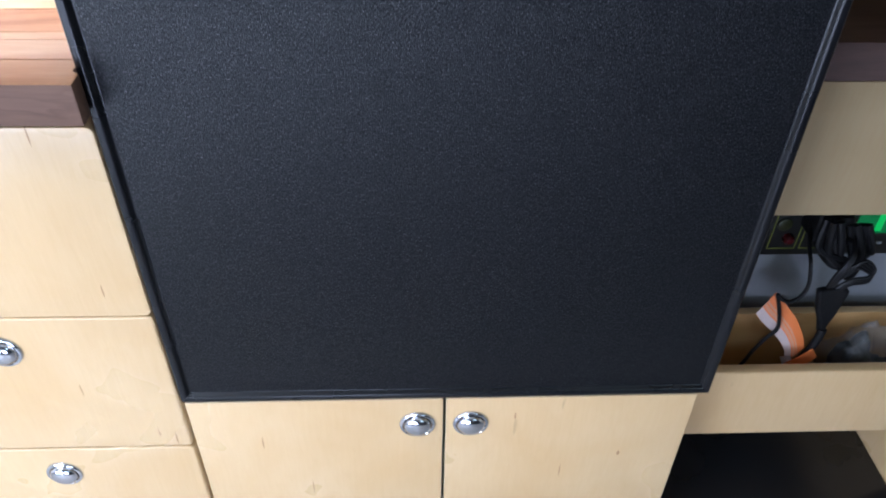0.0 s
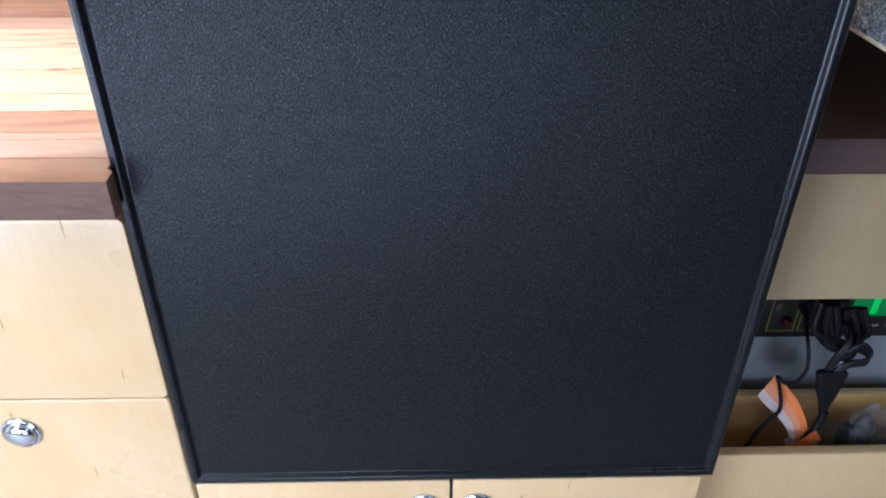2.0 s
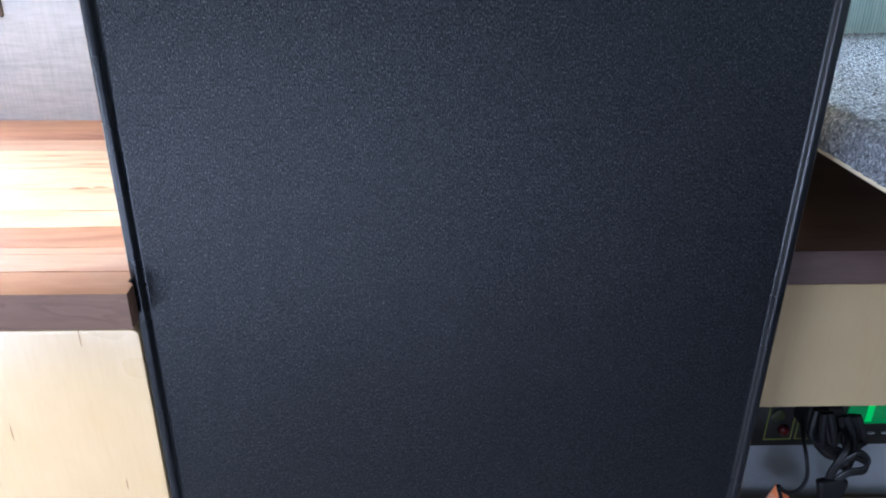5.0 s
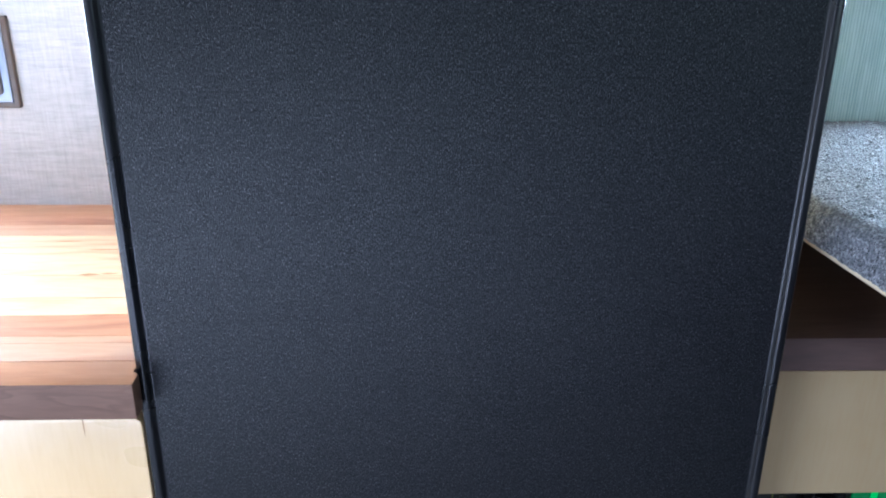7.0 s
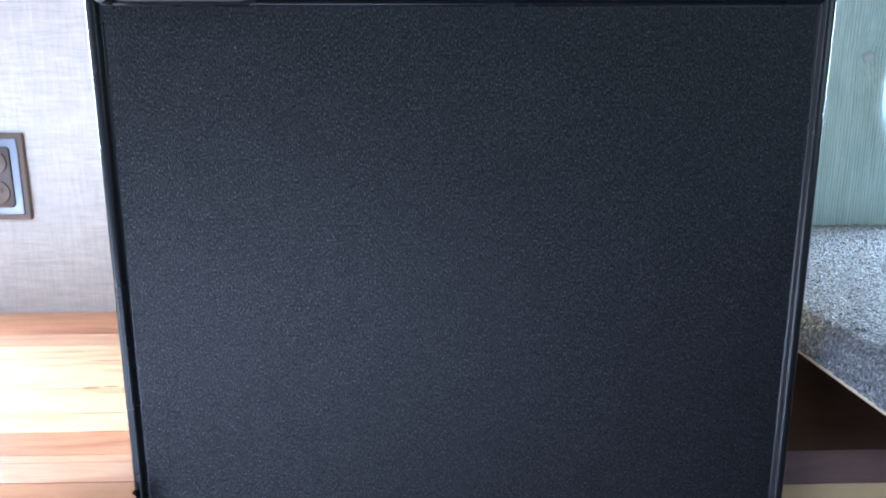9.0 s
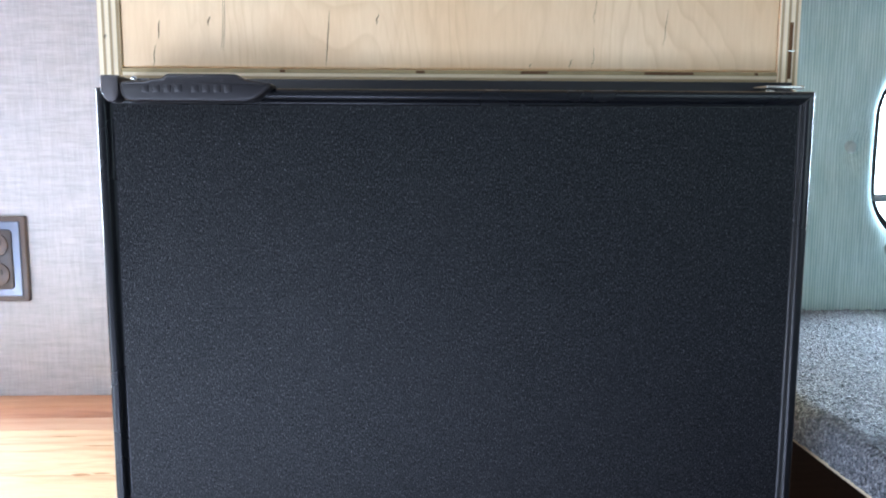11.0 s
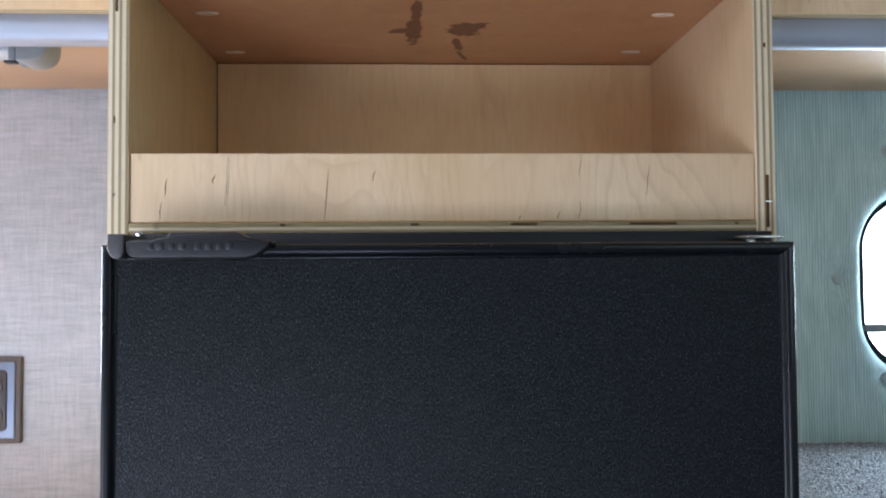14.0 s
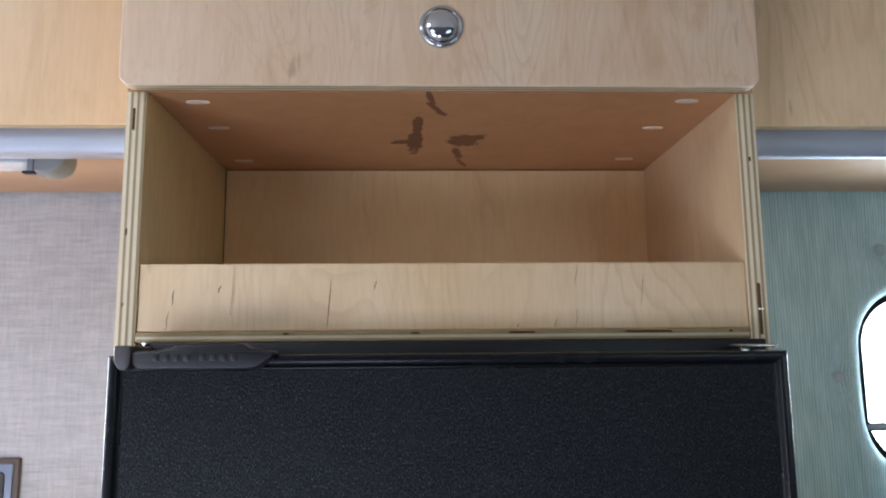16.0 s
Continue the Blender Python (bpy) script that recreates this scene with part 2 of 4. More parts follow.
# Yellow dial taken down to olive, with the recess shade in its colour.
SHADED_DIAL = plain("shaded_yellow_dial", (0.022, 0.026, 0.006), 0.5)
BLACK_GLOSS = plain("black_sheet_plastic", (0.010, 0.011, 0.013), 0.28, 0, 0.2, 12)
GUNMETAL = plain("grey_cast_metal", (0.022, 0.020, 0.022), 0.36, 0.3, 0.2, 120, 0.0003)
CAP_METAL = plain("taupe_cast_metal", (0.075, 0.068, 0.070), 0.42, 0.4, 0.15, 120, 0.0003)
CHROME = plain("chrome", (0.58, 0.59, 0.62), 0.10, 1.0, 0.04, 20)
NICKEL = plain("nickel_steel", (0.62, 0.60, 0.57), 0.25, 1.0, 0.1, 80)
ALU = plain("anodised_aluminium", (0.42, 0.45, 0.52), 0.52, 0.6, 0.05, 25)
GREY_CASE = plain("grey_powder_coat", (0.20, 0.21, 0.23), 0.5, 0, 0.08, 200, 0.0003)
GREY_PLASTIC = plain("grey_plastic", (0.22, 0.23, 0.24), 0.45)
PANEL_BLACK = plain("black_panel_print", (0.012, 0.013, 0.013), 0.35)
YELLOW_LINE = plain("olive_print", (0.16, 0.18, 0.03), 0.5)
# Red is kept very dark so the cap looks shaded in its recess.
RED_CAP = plain("shaded_red_plastic", (0.06, 0.004, 0.006), 0.25)
WHITE_PRINT = plain("pale_print", (0.5, 0.52, 0.5), 0.5)
ORANGE = plain("orange_label_paper", (0.75, 0.20, 0.055), 0.55, 0, 0.1, 40)
SALMON = plain("salmon_label_paper", (0.66, 0.30, 0.17), 0.55, 0, 0.1, 40)
FOIL = plain("silvery_tape", (0.50, 0.53, 0.58), 0.3, 0.3, 0.1, 60)
TAGGREY = plain("pale_label_paper", (0.55, 0.44, 0.42), 0.6, 0, 0.1, 40)
BEZEL = plain("brown_outlet_bezel", (0.085, 0.060, 0.050), 0.4)
PLATE = plain("brushed_steel_plate", (0.20, 0.23, 0.31), 0.35, 0.5, 0.08, 150)
DARK_GAP = plain("dark_recess", (0.02, 0.017, 0.014), 0.8)
KNOT = plain("brown_knot_wood", (0.38, 0.20, 0.085), 0.5, 0, 0.3, 400)
CRACK = Mat("dark_brown_grain").set(Base_Color=(0.115, 0.062, 0.031), Roughness=0.9, Specular_IOR_Level=0.05)
SOCKET = plain("dark_brown_socket", (0.045, 0.035, 0.033), 0.4)
LED_TUBE = plain("frosted_lamp_cover", (0.80, 0.83, 0.86), 0.22, 0.3, 0.03)
PLUG_WOOD = plain("pale_wood_filler", (0.80, 0.68, 0.54), 0.5, 0, 0.3, 160)
FLOOR_M = plain("grey_vinyl_floor", (0.46, 0.45, 0.44), 0.5, 0, 0.2, 14)
DARK_LINER = plain("dark_grey_wall_liner", (0.07, 0.07, 0.075), 0.8, 0, 0.1, 40)
LINER = plain("off_white_ceiling_liner", (0.62, 0.60, 0.57), 0.7, 0, 0.06, 90, 0.0006)


def screen_mat():
    a = Mat("green_lcd")
    n = a.noise(a.coords((1, 1, 1), False), 190.0, 3)
    col = a.ramp(n, [(0.35, (0.005, 0.22, 0.055)), (0.65, (0.01, 0.36, 0.10))])
    a.link(col, a.b.inputs["Emission Color"])
    a.b.inputs["Emission Strength"].default_value = 0.32
    return a.set(Base_Color=(0.01, 0.12, 0.03), Roughness=0.2)


LCD = screen_mat()
LCD_BRIGHT = Mat("lit_lcd_segment")
LCD_BRIGHT.b.inputs["Emission Color"].default_value = (0.02, 0.7, 0.12, 1)
LCD_BRIGHT.b.inputs["Emission Strength"].default_value = 0.5
LCD_BRIGHT = LCD_BRIGHT.set(Base_Color=(0.02, 0.3, 0.06), Roughness=0.3)


def linen():
    """Grey linen-look wall covering: fine slubs both ways."""
    a = Mat("linen_wall_covering")
    up = a.noise(a.coords((1, 1, 0.05), False), 620.0, 3, 0.7)
    across = a.noise(a.coords((0.06, 1, 1), False), 640.0, 3, 0.7)
    slub = a.noise(a.coords((0.10, 1, 1), False), 190.0, 3, 0.65)
    slub2 = a.noise(a.coords((1, 1, 0.12), False), 150.0, 3, 0.65)
    f = a.math("ADD", a.math("MULTIPLY", a.math("ADD", up, across), 0.25), a.math("ADD", a.math("MULTIPLY", slub, 0.32), a.math("MULTIPLY", slub2, 0.18)))
    col = a.mix(a.ramp(f, [(0.40, G3(0)), (0.60, G3(1))]), (0.36, 0.374, 0.405), (0.515, 0.528, 0.565))
    a.bump(f, 0.0006, 0.7)
    return a.set(Base_Color=col, Roughness=0.8, Specular_IOR_Level=0.25)


def ribbed():
    """Grey-green corded fabric with upright ribs about 4 mm apart."""
    a = Mat("ribbed_wall_fabric")
    tc = a.node("ShaderNodeTexCoord")
    sp = a.node("ShaderNodeSeparateXYZ")
    a.link(tc.outputs["Object"], sp.inputs[0])
    sway = a.noise(a.coords((1, 1, 0.05), False), 45.0, 3, 0.6)
    rib = a.math("SINE", a.math("ADD", a.math("MULTIPLY", sp.outputs[0], 1500.0), a.math("MULTIPLY", sway, 14.0)))
    thread = a.noise(a.coords((1, 1, 0.02), False), 700.0, 2, 0.6)
    fade = a.noise(a.coords((1, 1, 0.25), False), 60.0, 3, 0.6)
    f = a.math("ADD", a.math("MULTIPLY", rib, 0.13), a.math("ADD", a.math("MULTIPLY", thread, 0.6), a.math("MULTIPLY", fade, 0.4)))
    col = a.mix(a.ramp(f, [(0.34, G3(0)), (0.72, G3(1))]), (0.30, 0.43, 0.435), (0.52, 0.655, 0.65))
    a.bump(f, 0.0006, 0.5)
    return a.set(Base_Color=col, Roughness=0.8, Specular_IOR_Level=0.25)


LINEN, RIBBED = linen(), ribbed()
BUTTON = plain("grey_green_button_cloth", (0.40, 0.47, 0.48), 0.18)


def carpet_mat():
    a = Mat("grey_loop_carpet")
    v = a.coords((1, 1, 1), False)
    cell = a.node("ShaderNodeTexVoronoi", Scale=420.0)
    a.link(v, cell.inputs["Vector"])
    n = a.noise(v, 330.0, 3, 0.7)
    col = a.ramp(n, [(0.33, (0.085, 0.09, 0.10)), (0.5, (0.21, 0.22, 0.24)), (0.68, (0.50, 0.52, 0.55))])
    big = a.noise(v, 9.0, 3)
    col = a.mix(a.math("MULTIPLY", big, 0.35), col, (0.16, 0.165, 0.18))
    a.bump(a.math("ADD", n, cell.outputs["Distance"]), 0.003, 0.9)
    return a.set(Base_Color=col, Roughness=0.95, Specular_IOR_Level=0.1)


CARPET = carpet_mat()


def glass_mat(name, tint):
    a = Mat(name)
    a.b.inputs["Transmission Weight"].default_value = 1.0
    a.b.inputs["IOR"].default_value = 1.45
    return a.set(Base_Color=tint, Roughness=0.02)


GLASS = glass_mat("window_glass", (0.95, 0.98, 0.97))


def bag_mat():
    a = Mat("clear_plastic_bag")
    n = a.noise(a.coords((1, 1, 1), False), 60.0, 3)
    a.bump(n, 0.004, 0.8)
    a.b.inputs["Alpha"].default_value = 0.20
    return a.set(Base_Color=(0.30, 0.30, 0.30), Roughness=0.05)


BAG = bag_mat()


def daylight_mat(name, low, high, power):
    a = Mat(name)
    tc = a.node("ShaderNodeTexCoord")
    n = a.noise(tc.outputs["Object"], 2.2, 4)
    col = a.mix(a.ramp(n, [(0.4, G3(0)), (0.7, G3(1))]), low, high)
    a.link(col, a.b.inputs["Emission Color"])
    a.b.inputs["Emission Strength"].default_value = power
    return a.set(Base_Color=(0.1, 0.1, 0.1), Roughness=1.0)


OUTSIDE = daylight_mat("hazy_daylight_distance", (0.92, 1.0, 0.96), (1.0, 1.0, 1.0), 5.0)

# ---- mesh helpers ----
ROOT = {}


def thing(name, loc, label, category, group="", kind=""):
    ob = new(name)
    ob.empty_display_size = 0.05
    ob.location = loc
    ROOT[ob.name] = Vector(loc)
    return tagged(ob, label, category, group, kind)


def mesh_of(name, bm, mats, smooth, pick):
    me = bpy.data.meshes.new(name)
    bm.normal_update()
    if pick:
        for f in bm.faces:
            f.material_index = pick(f)
    for f in bm.faces:
        f.smooth = smooth == "all" or (smooth and f.calc_area() < 6e-5)
    bm.to_mesh(me)
    bm.free()
    for m in mats if isinstance(mats, (list, tuple)) else [mats]:
        me.materials.append(m)
    if smooth:
        me.set_sharp_from_angle(angle=radians(38))
    return me


def part(name, bm, mats, parent, label="", smooth=True, pick=None):
    """One mesh under a thing or under a part; bm is in world metres."""
    origin = ROOT[parent.name]
    bmesh.ops.translate(bm, verts=bm.verts, vec=-origin)
    ob = new(name, mesh_of(name, bm, mats, smooth, pick))
    ob.parent = parent
    ROOT[ob.name] = origin
    return tagged(ob, label)


def solid(name, bm, mats, label, category, kind="", group="", smooth=True, pick=None):
    """A thing that is one mesh."""
    ob = new(name, mesh_of(name, bm, mats, smooth, pick))
    ROOT[ob.name] = Vector((0, 0, 0))
    return tagged(ob, label, category, group, kind)


def merge(*bms):
    out = bmesh.new()
    for b in bms:
        me = bpy.data.meshes.new("tmp")
        b.to_mesh(me)
        b.free()
        out.from_mesh(me)
        bpy.data.meshes.remove(me)
    return out


def box(x0, x1, y0, y1, z0, z1, bev=0.001, seg=2):
    bm = bmesh.new()
    bmesh.ops.create_cube(bm, size=1)
    bmesh.ops.scale(bm, vec=(x1 - x0, y1 - y0, z1 - z0), verts=bm.verts)
    bmesh.ops.translate(bm, vec=((x0 + x1) / 2, (y0 + y1) / 2, (z0 + z1) / 2), verts=bm.verts)
    if bev:
        bmesh.ops.bevel(bm, geom=bm.edges, offset=bev, segments=seg, affect="EDGES", profile=0.5)
    return bm


def prism(points, axis, a, b, bev=0.001, seg=2):
    """A closed outline, extruded from a to b. axis y: points are (x, z); z: (x, y); x: (y, z)."""
    put = {"y": lambda p, h: (p[0], h, p[1]), "z": lambda p, h: (p[0], p[1], h), "x": lambda p, h: (h, p[0], p[1])}[axis]
    bm = bmesh.new()
    lo, hi = [bm.verts.new(put(p, a)) for p in points], [bm.verts.new(put(p, b)) for p in points]
    n = len(points)
    bm.faces.new(lo)
    bm.faces.new(hi[::-1])
    for i in range(n):
        bm.faces.new((lo[(i + 1) % n], lo[i], hi[i], hi[(i + 1) % n]))
    bmesh.ops.recalc_face_normals(bm, faces=bm.faces)
    if bev:
        rim = [e for e in bm.edges if e.calc_face_angle(0) > 0.5]
        bmesh.ops.bevel(bm, geom=rim, offset=bev, segments=seg, affect="EDGES", profile=0.5)
    return bm


def rounded(x0, x1, z0, z1, r, n=6):
    """Outline of a rectangle with round corners."""
    rs = r if isinstance(r, (tuple, list)) else (r,) * 4
    out = []
    for (cx, cz, a), q in zip(((x0, z0, 180), (x1, z0, 270), (x1, z1, 0), (x0, z1, 90)), rs):
        ox, oz = cx + (q if cx == x0 else -q), cz + (q if cz == z0 else -q)
        for i in range(n + 1):
            t = radians(a + 90 * i / n)
            out.append((ox + q * math.cos(t), oz + q * math.sin(t)))
    return out


def lathe(profile, centre, n=40):
    """Turned about an axis that points at -y; profile is (radius, height towards -y)."""
    bm = bmesh.new()
    rings = []
    for r, h in profile:
        if r < 1e-6:
            rings.append([bm.verts.new((centre[0], centre[1] - h, centre[2]))])
        else:
            rings.append([bm.verts.new((centre[0] + r * math.cos(k * math.tau / n), centre[1] - h, centre[2] + r * math.sin(k * math.tau / n))) for k in range(n)])
    for a, b in zip(rings, rings[1:]):
        for k in range(n):
            j = (k + 1) % n
            q = [a[k % len(a)], a[j % len(a)], b[j % len(b)], b[k % len(b)]]
            q = [v for i, v in enumerate(q) if v not in q[:i]]
            if len(q) > 2:
                bm.faces.new(q)
    bmesh.ops.recalc_face_normals(bm, faces=bm.faces)
    return bm


def smooth_line(points, steps=8):
    """Catmull-Rom through the points."""
    p = [Vector(q) for q in points]
    p = [2 * p[0] - p[1]] + p + [2 * p[-1] - p[-2]]
    out = []
    for i in range(1, len(p) - 2):
        for k in range(steps):
            t = k / steps
            out.append(0.5 * (2 * p[i] + (p[i + 1] - p[i - 1]) * t + (2 * p[i - 1] - 5 * p[i] + 4 * p[i + 1] - p[i + 2]) * t * t + (3 * p[i] - p[i - 1] - 3 * p[i + 1] + p[i + 2]) * t**3))
    return out + [p[-2]]


def tube(points, radius, n=10, steps=8):
    line = smooth_line(points, steps) if steps else [Vector(q) for q in points]
    bm, rings = bmesh.new(), []
    up = Vector((0.13, 0.37, 0.92)).normalized()
    for i, c in enumerate(line):
        d = (line[min(i + 1, len(line) - 1)] - line[max(i - 1, 0)]).normalized()
        s = d.cross(up).normalized()
        up = s.cross(d).normalized()
        r = radius(i / (len(line) - 1)) if callable(radius) else radius
        rings.append([bm.verts.new(c + r * (math.cos(k * math.tau / n) * s + math.sin(k * math.tau / n) * up)) for k in range(n)])
    for a, b in zip(rings, rings[1:]):
        for k in range(n):
            bm.faces.new((a[k], a[(k + 1) % n], b[(k + 1) % n], b[k]))
    bm.faces.new(rings[0][::-1])
    bm.faces.new(rings[-1])
    bmesh.ops.recalc_face_normals(bm, faces=bm.faces)
    return bm


front_is_edge = lambda f: 1 if f.normal.y < -0.7 else 0
narrow_is_edge = lambda f: 1 if abs(f.normal.z) > 0.7 or abs(f.normal.x) > 0.7 else 0

# ---- the van's shell ----
WALL = 0.474
GALLEY_WALL = 0.486
solid("floor", box(-2.2, 2.2, -1.4, 0.60, -0.03, 0, 0), FLOOR_M, "grey vinyl van floor", "floor", "structure")
solid("ceiling", merge(box(-2.2, -1.06, -1.4, 0.60, 1.86, 1.89, 0), box(-0.54, 2.2, -1.4, 0.60, 1.86, 1.89, 0), box(-1.06, -0.54, -1.4, -0.63, 1.86, 1.89, 0), box(-1.06, -0.54, -0.21, 0.60, 1.86, 1.89, 0)), LINER, "off-white lined van ceiling with a roof vent", "ceiling", "structure")
solid("wall_galley", merge(box(-0.80, 0.0, GALLEY_WALL, GALLEY_WALL + 0.06, 0, 1.86, 0), box(-2.2, -1.56, GALLEY_WALL, GALLEY_WALL + 0.06, 0, 1.86, 0), box(-1.56, -0.80, GALLEY_WALL, GALLEY_WALL + 0.06, 0, 1.02, 0), box(-1.56, -0.80, GALLEY_WALL, GALLEY_WALL + 0.06, 1.46, 1.86, 0)), LINEN, "grey linen-textured wall covering behind the counter", "wall", "structure")
solid("wall_west", box(-2.25, -2.2, -1.4, 0.60, 0, 1.86, 0), LINER, "off-white end wall of the van", "wall", "structure")
solid("wall_east", box(2.2, 2.25, -1.4, 0.60, 0, 1.86, 0), LINER, "off-white rear wall of the van", "wall", "structure")
# The upper left opening is unseen, cut for the added fill lamp.
solid("wall_door_side", merge(box(-2.2, -1.72, -1.40, -1.34, 0, 1.86, 0), box(-1.72, -0.05, -1.40, -1.34, 0.84, 1.10, 0), box(-1.72, -0.05, -1.40, -1.34, 1.54, 1.86, 0), box(-0.70, -0.05, -1.40, -1.34, 1.10, 1.54, 0), box(-1.72, -0.05, -1.40, -1.34, 0, 0.22, 0), box(-0.05, 0.48, -1.40, -1.34, 0, 1.86, 0), box(0.48, 1.22, -1.40, -1.34, 0, 1.08, 0), box(0.48, 1.22, -1.40, -1.34, 1.52, 1.86, 0), box(1.22, 2.2, -1.40, -1.34, 0, 1.86, 0)), DARK_LINER, "dark grey van side wall with door opening", "wall", "structure")

# window wall: padded fabric with tufting buttons round a rounded window
WX0, WX1, WZ0, WZ1, WR = 0.611, 1.16, 1.110, 1.386, 0.088
BUTTONS = [(0.5805, 1.2525), (0.650, 1.108), (0.660, 1.440), (1.195, 1.253)]


def padded(x, z):
    y = WALL
    for bx, bz in BUTTONS:
        d2 = (x - bx) ** 2 + (z - bz) ** 2
        y += 0.013 * math.exp(-d2 / 0.015**2) + 0.005 * math.exp(-d2 / 0.05**2)
    return y


def wall_window():
    bm = bmesh.new()
    offs = [(-0.010, 0.060), (-0.010, 0.030), (-0.006, 0.016), (0.0, 0.007), (0.008, 0.002), (0.018, 0.0)] + [(0.018 + 0.006 * k, 0.0) for k in range(1, 58)]
    rings = []
    for o, d in offs:
        rr = max(WR + o, 0.02)
        pts = rounded(WX0 - o, WX1 + o, WZ0 - o, WZ1 + o, rr, 16)
        full = []
        for a, b in zip(pts, pts[1:] + pts[:1]):
            k = max(1, min(26, round(math.dist(a, b) / 0.02))) if math.dist(a, b) > 0.06 else 1
            full += [(a, b, i / k) for i in range(k)]
        rings.append([(a[0] + (b[0] - a[0]) * s, a[1] + (b[1] - a[1]) * s, d) for a, b, s in full])
    n = min(len(r) for r in rings)
    made = []
    for r in rings:
        idx = [int(i * len(r) / n) for i in range(n)]
        made.append([bm.verts.new((r[i][0], padded(r[i][0], r[i][1]) + r[i][2], r[i][1])) for i in idx])
    for a, b in zip(made, made[1:]):
        for i in range(n):
            bm.faces.new((a[i], a[(i + 1) % n], b[(i + 1) % n], b[i]))
    bmesh.ops.recalc_face_normals(bm, faces=bm.faces)
    return bm


solid("wall_window", merge(wall_window(), box(0.0, 0.30, WALL + 0.002, WALL + 0.05, 0, 1.86, 0), box(0.30, 2.2, WALL + 0.002, WALL + 0.05, 0, 0.80, 0), box(0.30, 2.2, WALL + 0.002, WALL + 0.05, 1.72, 1.86, 0), box(1.48, 2.2, WALL + 0.002, WALL + 0.05, 0.8, 1.72, 0)), RIBBED, "padded grey-green ribbed fabric wall round the window", "wall", "structure", smooth="all")

win = thing("window_1", (0.886, 0.53, 1.12), "rounded van window with black rubber seal and bright daylight", "window", kind="structure")


def ring(o0, o1, y0, y1):
    a, b = rounded(WX0 + o0, WX1 - o0, WZ0 + o0, WZ1 - o0, WR - o0, 12), rounded(WX0 + o1, WX1 - o1, WZ0 + o1, WZ1 - o1, WR - o1, 12)
    bm = bmesh.new()
    loops = [[bm.verts.new((x, y, z)) for x, z in p] for p, y in ((a, y0), (b, y0), (b, y1), (a, y1))]
    n = len(a)
    for p, q in zip(loops, loops[1:] + loops[:1]):
        for i in range(n):
            bm.faces.new((p[i], p[(i + 1) % n], q[(i + 1) % n], q[i]))
    bmesh.ops.recalc_face_normals(bm, faces=bm.faces)
    return bm


part("rubber_seal", ring(-0.006, 0.017, 0.500, 0.525), RUBBER, win, "black rubber window seal", smooth="all")
pane = part("pane", prism(rounded(WX0 + 0.01, WX1 - 0.01, WZ0 + 0.01, WZ1 - 0.01, WR - 0.01, 10), "y", 0.512, 0.516, 0), GLASS, win, "clear glass pane")
pane.visible_shadow = False
part("vent_bar", box(WX0 + 0.012, WX1 - 0.012, 0.500, 0.509, 1.175, 1.187, 0.002), GREY_PLASTIC, win, "grey cross bar of the vent")
solid("backdrop", box(-3.4, 3.6, 2.4, 2.42, -0.6, 3.6, 0), OUTSIDE, "hazy bright daylight outside the window", "backdrop", "structure")

# tufting buttons
first = None
for bx, bz in BUTTONS:
    by = padded(bx, bz) - 0.004
    if first is None:
        first = solid("tufting_button", lathe([(0.0105, 0.0), (0.0105, 0.0010), (0.0098, 0.0024), (0.0084, 0.0018), (0.0078, 0.0022), (0.0068, 0.0046), (0.0045, 0.0058), (0, 0.0062)], (0, 0, 0), 24), BUTTON, "grey tufting button pressed into the padded wall", "button", group="wall tufting buttons")
        first.location = (bx, by, bz)
    else:
        copy_thing(first, pose(bx, by, bz))


def latch(parent, x, y, z, r=0.0192):
    """A push latch: chrome rosette with a domed button."""
    s = r / 0.0192
    part("latch_ring", lathe([(0.0192 * s, 0), (0.0191 * s, 0.0010), (0.0186 * s, 0.0022), (0.0174 * s, 0.0031), (0.0161 * s, 0.0032), (0.0152 * s, 0.0026), (0.0150 * s, 0.0008)], (x, y, z), 48), CHROME, parent, "chrome latch rosette")
    part("latch_button", lathe([(0.0145 * s, 0.0008), (0.0145 * s, 0.0034), (0.0137 * s, 0.0052), (0.0115 * s, 0.0070), (0.0085 * s, 0.0083), (0.0045 * s, 0.0091), (0, 0.0093)], (x, y, z), 40), CHROME, parent, "chrome push button")


# ---- galley cabinet beside the fridge ----
FACE = 0.002
galley = thing("kitchen_cabinet", (-0.6, 0.2, 0.0), "pale maple kitchen cabinet with stacked drawers and chrome latches", "cabinet")
part("body", box(-1.5, -0.287, 0.021, 0.470, 0.06, 0.866, 0.001), DARK_GAP, galley, "dark cabinet carcass")
part("fascia", prism(rounded(-0.565, -0.2695, 0.6600, 0.853, 0.006), "y", FACE, 0.020, 0.0012), MAPLE_LOW, galley)
for z0, z1, kz in ((0.4680, 0.6588, 0.617), (0.270, 0.4665, 0.424), (0.07, 0.2685, 0.228)):
    d = part("drawer_front", prism(rounded(-0.565, -0.2695, z0, z1, 0.005), "y", FACE, 0.020, 0.0028, 3), MAPLE_LOW, galley)
    latch(d, -0.4165, FACE, kz)
part("side_door", box(-1.5, -0.569, FACE, 0.020, 0.07, 0.853, 0.0015), MAPLE_LOW, galley)

# ---- butcher-block worktop ----
top = thing("countertop", (-0.7, 0.22, 0.868), "butcher-block countertop of walnut, cherry and pale staves", "countertop")
EDGES = [0.0168, 0.0500, 0.0642, 0.1087, 0.1508, 0.2138, 0.2820, 0.3466, 0.3920, 0.4361, GALLEY_WALL - 0.001]
WOODS = [ROSY, ROSY, CHERRY, PALE, PALE, PALE, PALE, ROSY, CHERRY, LIT_WALNUT_AND_RED]
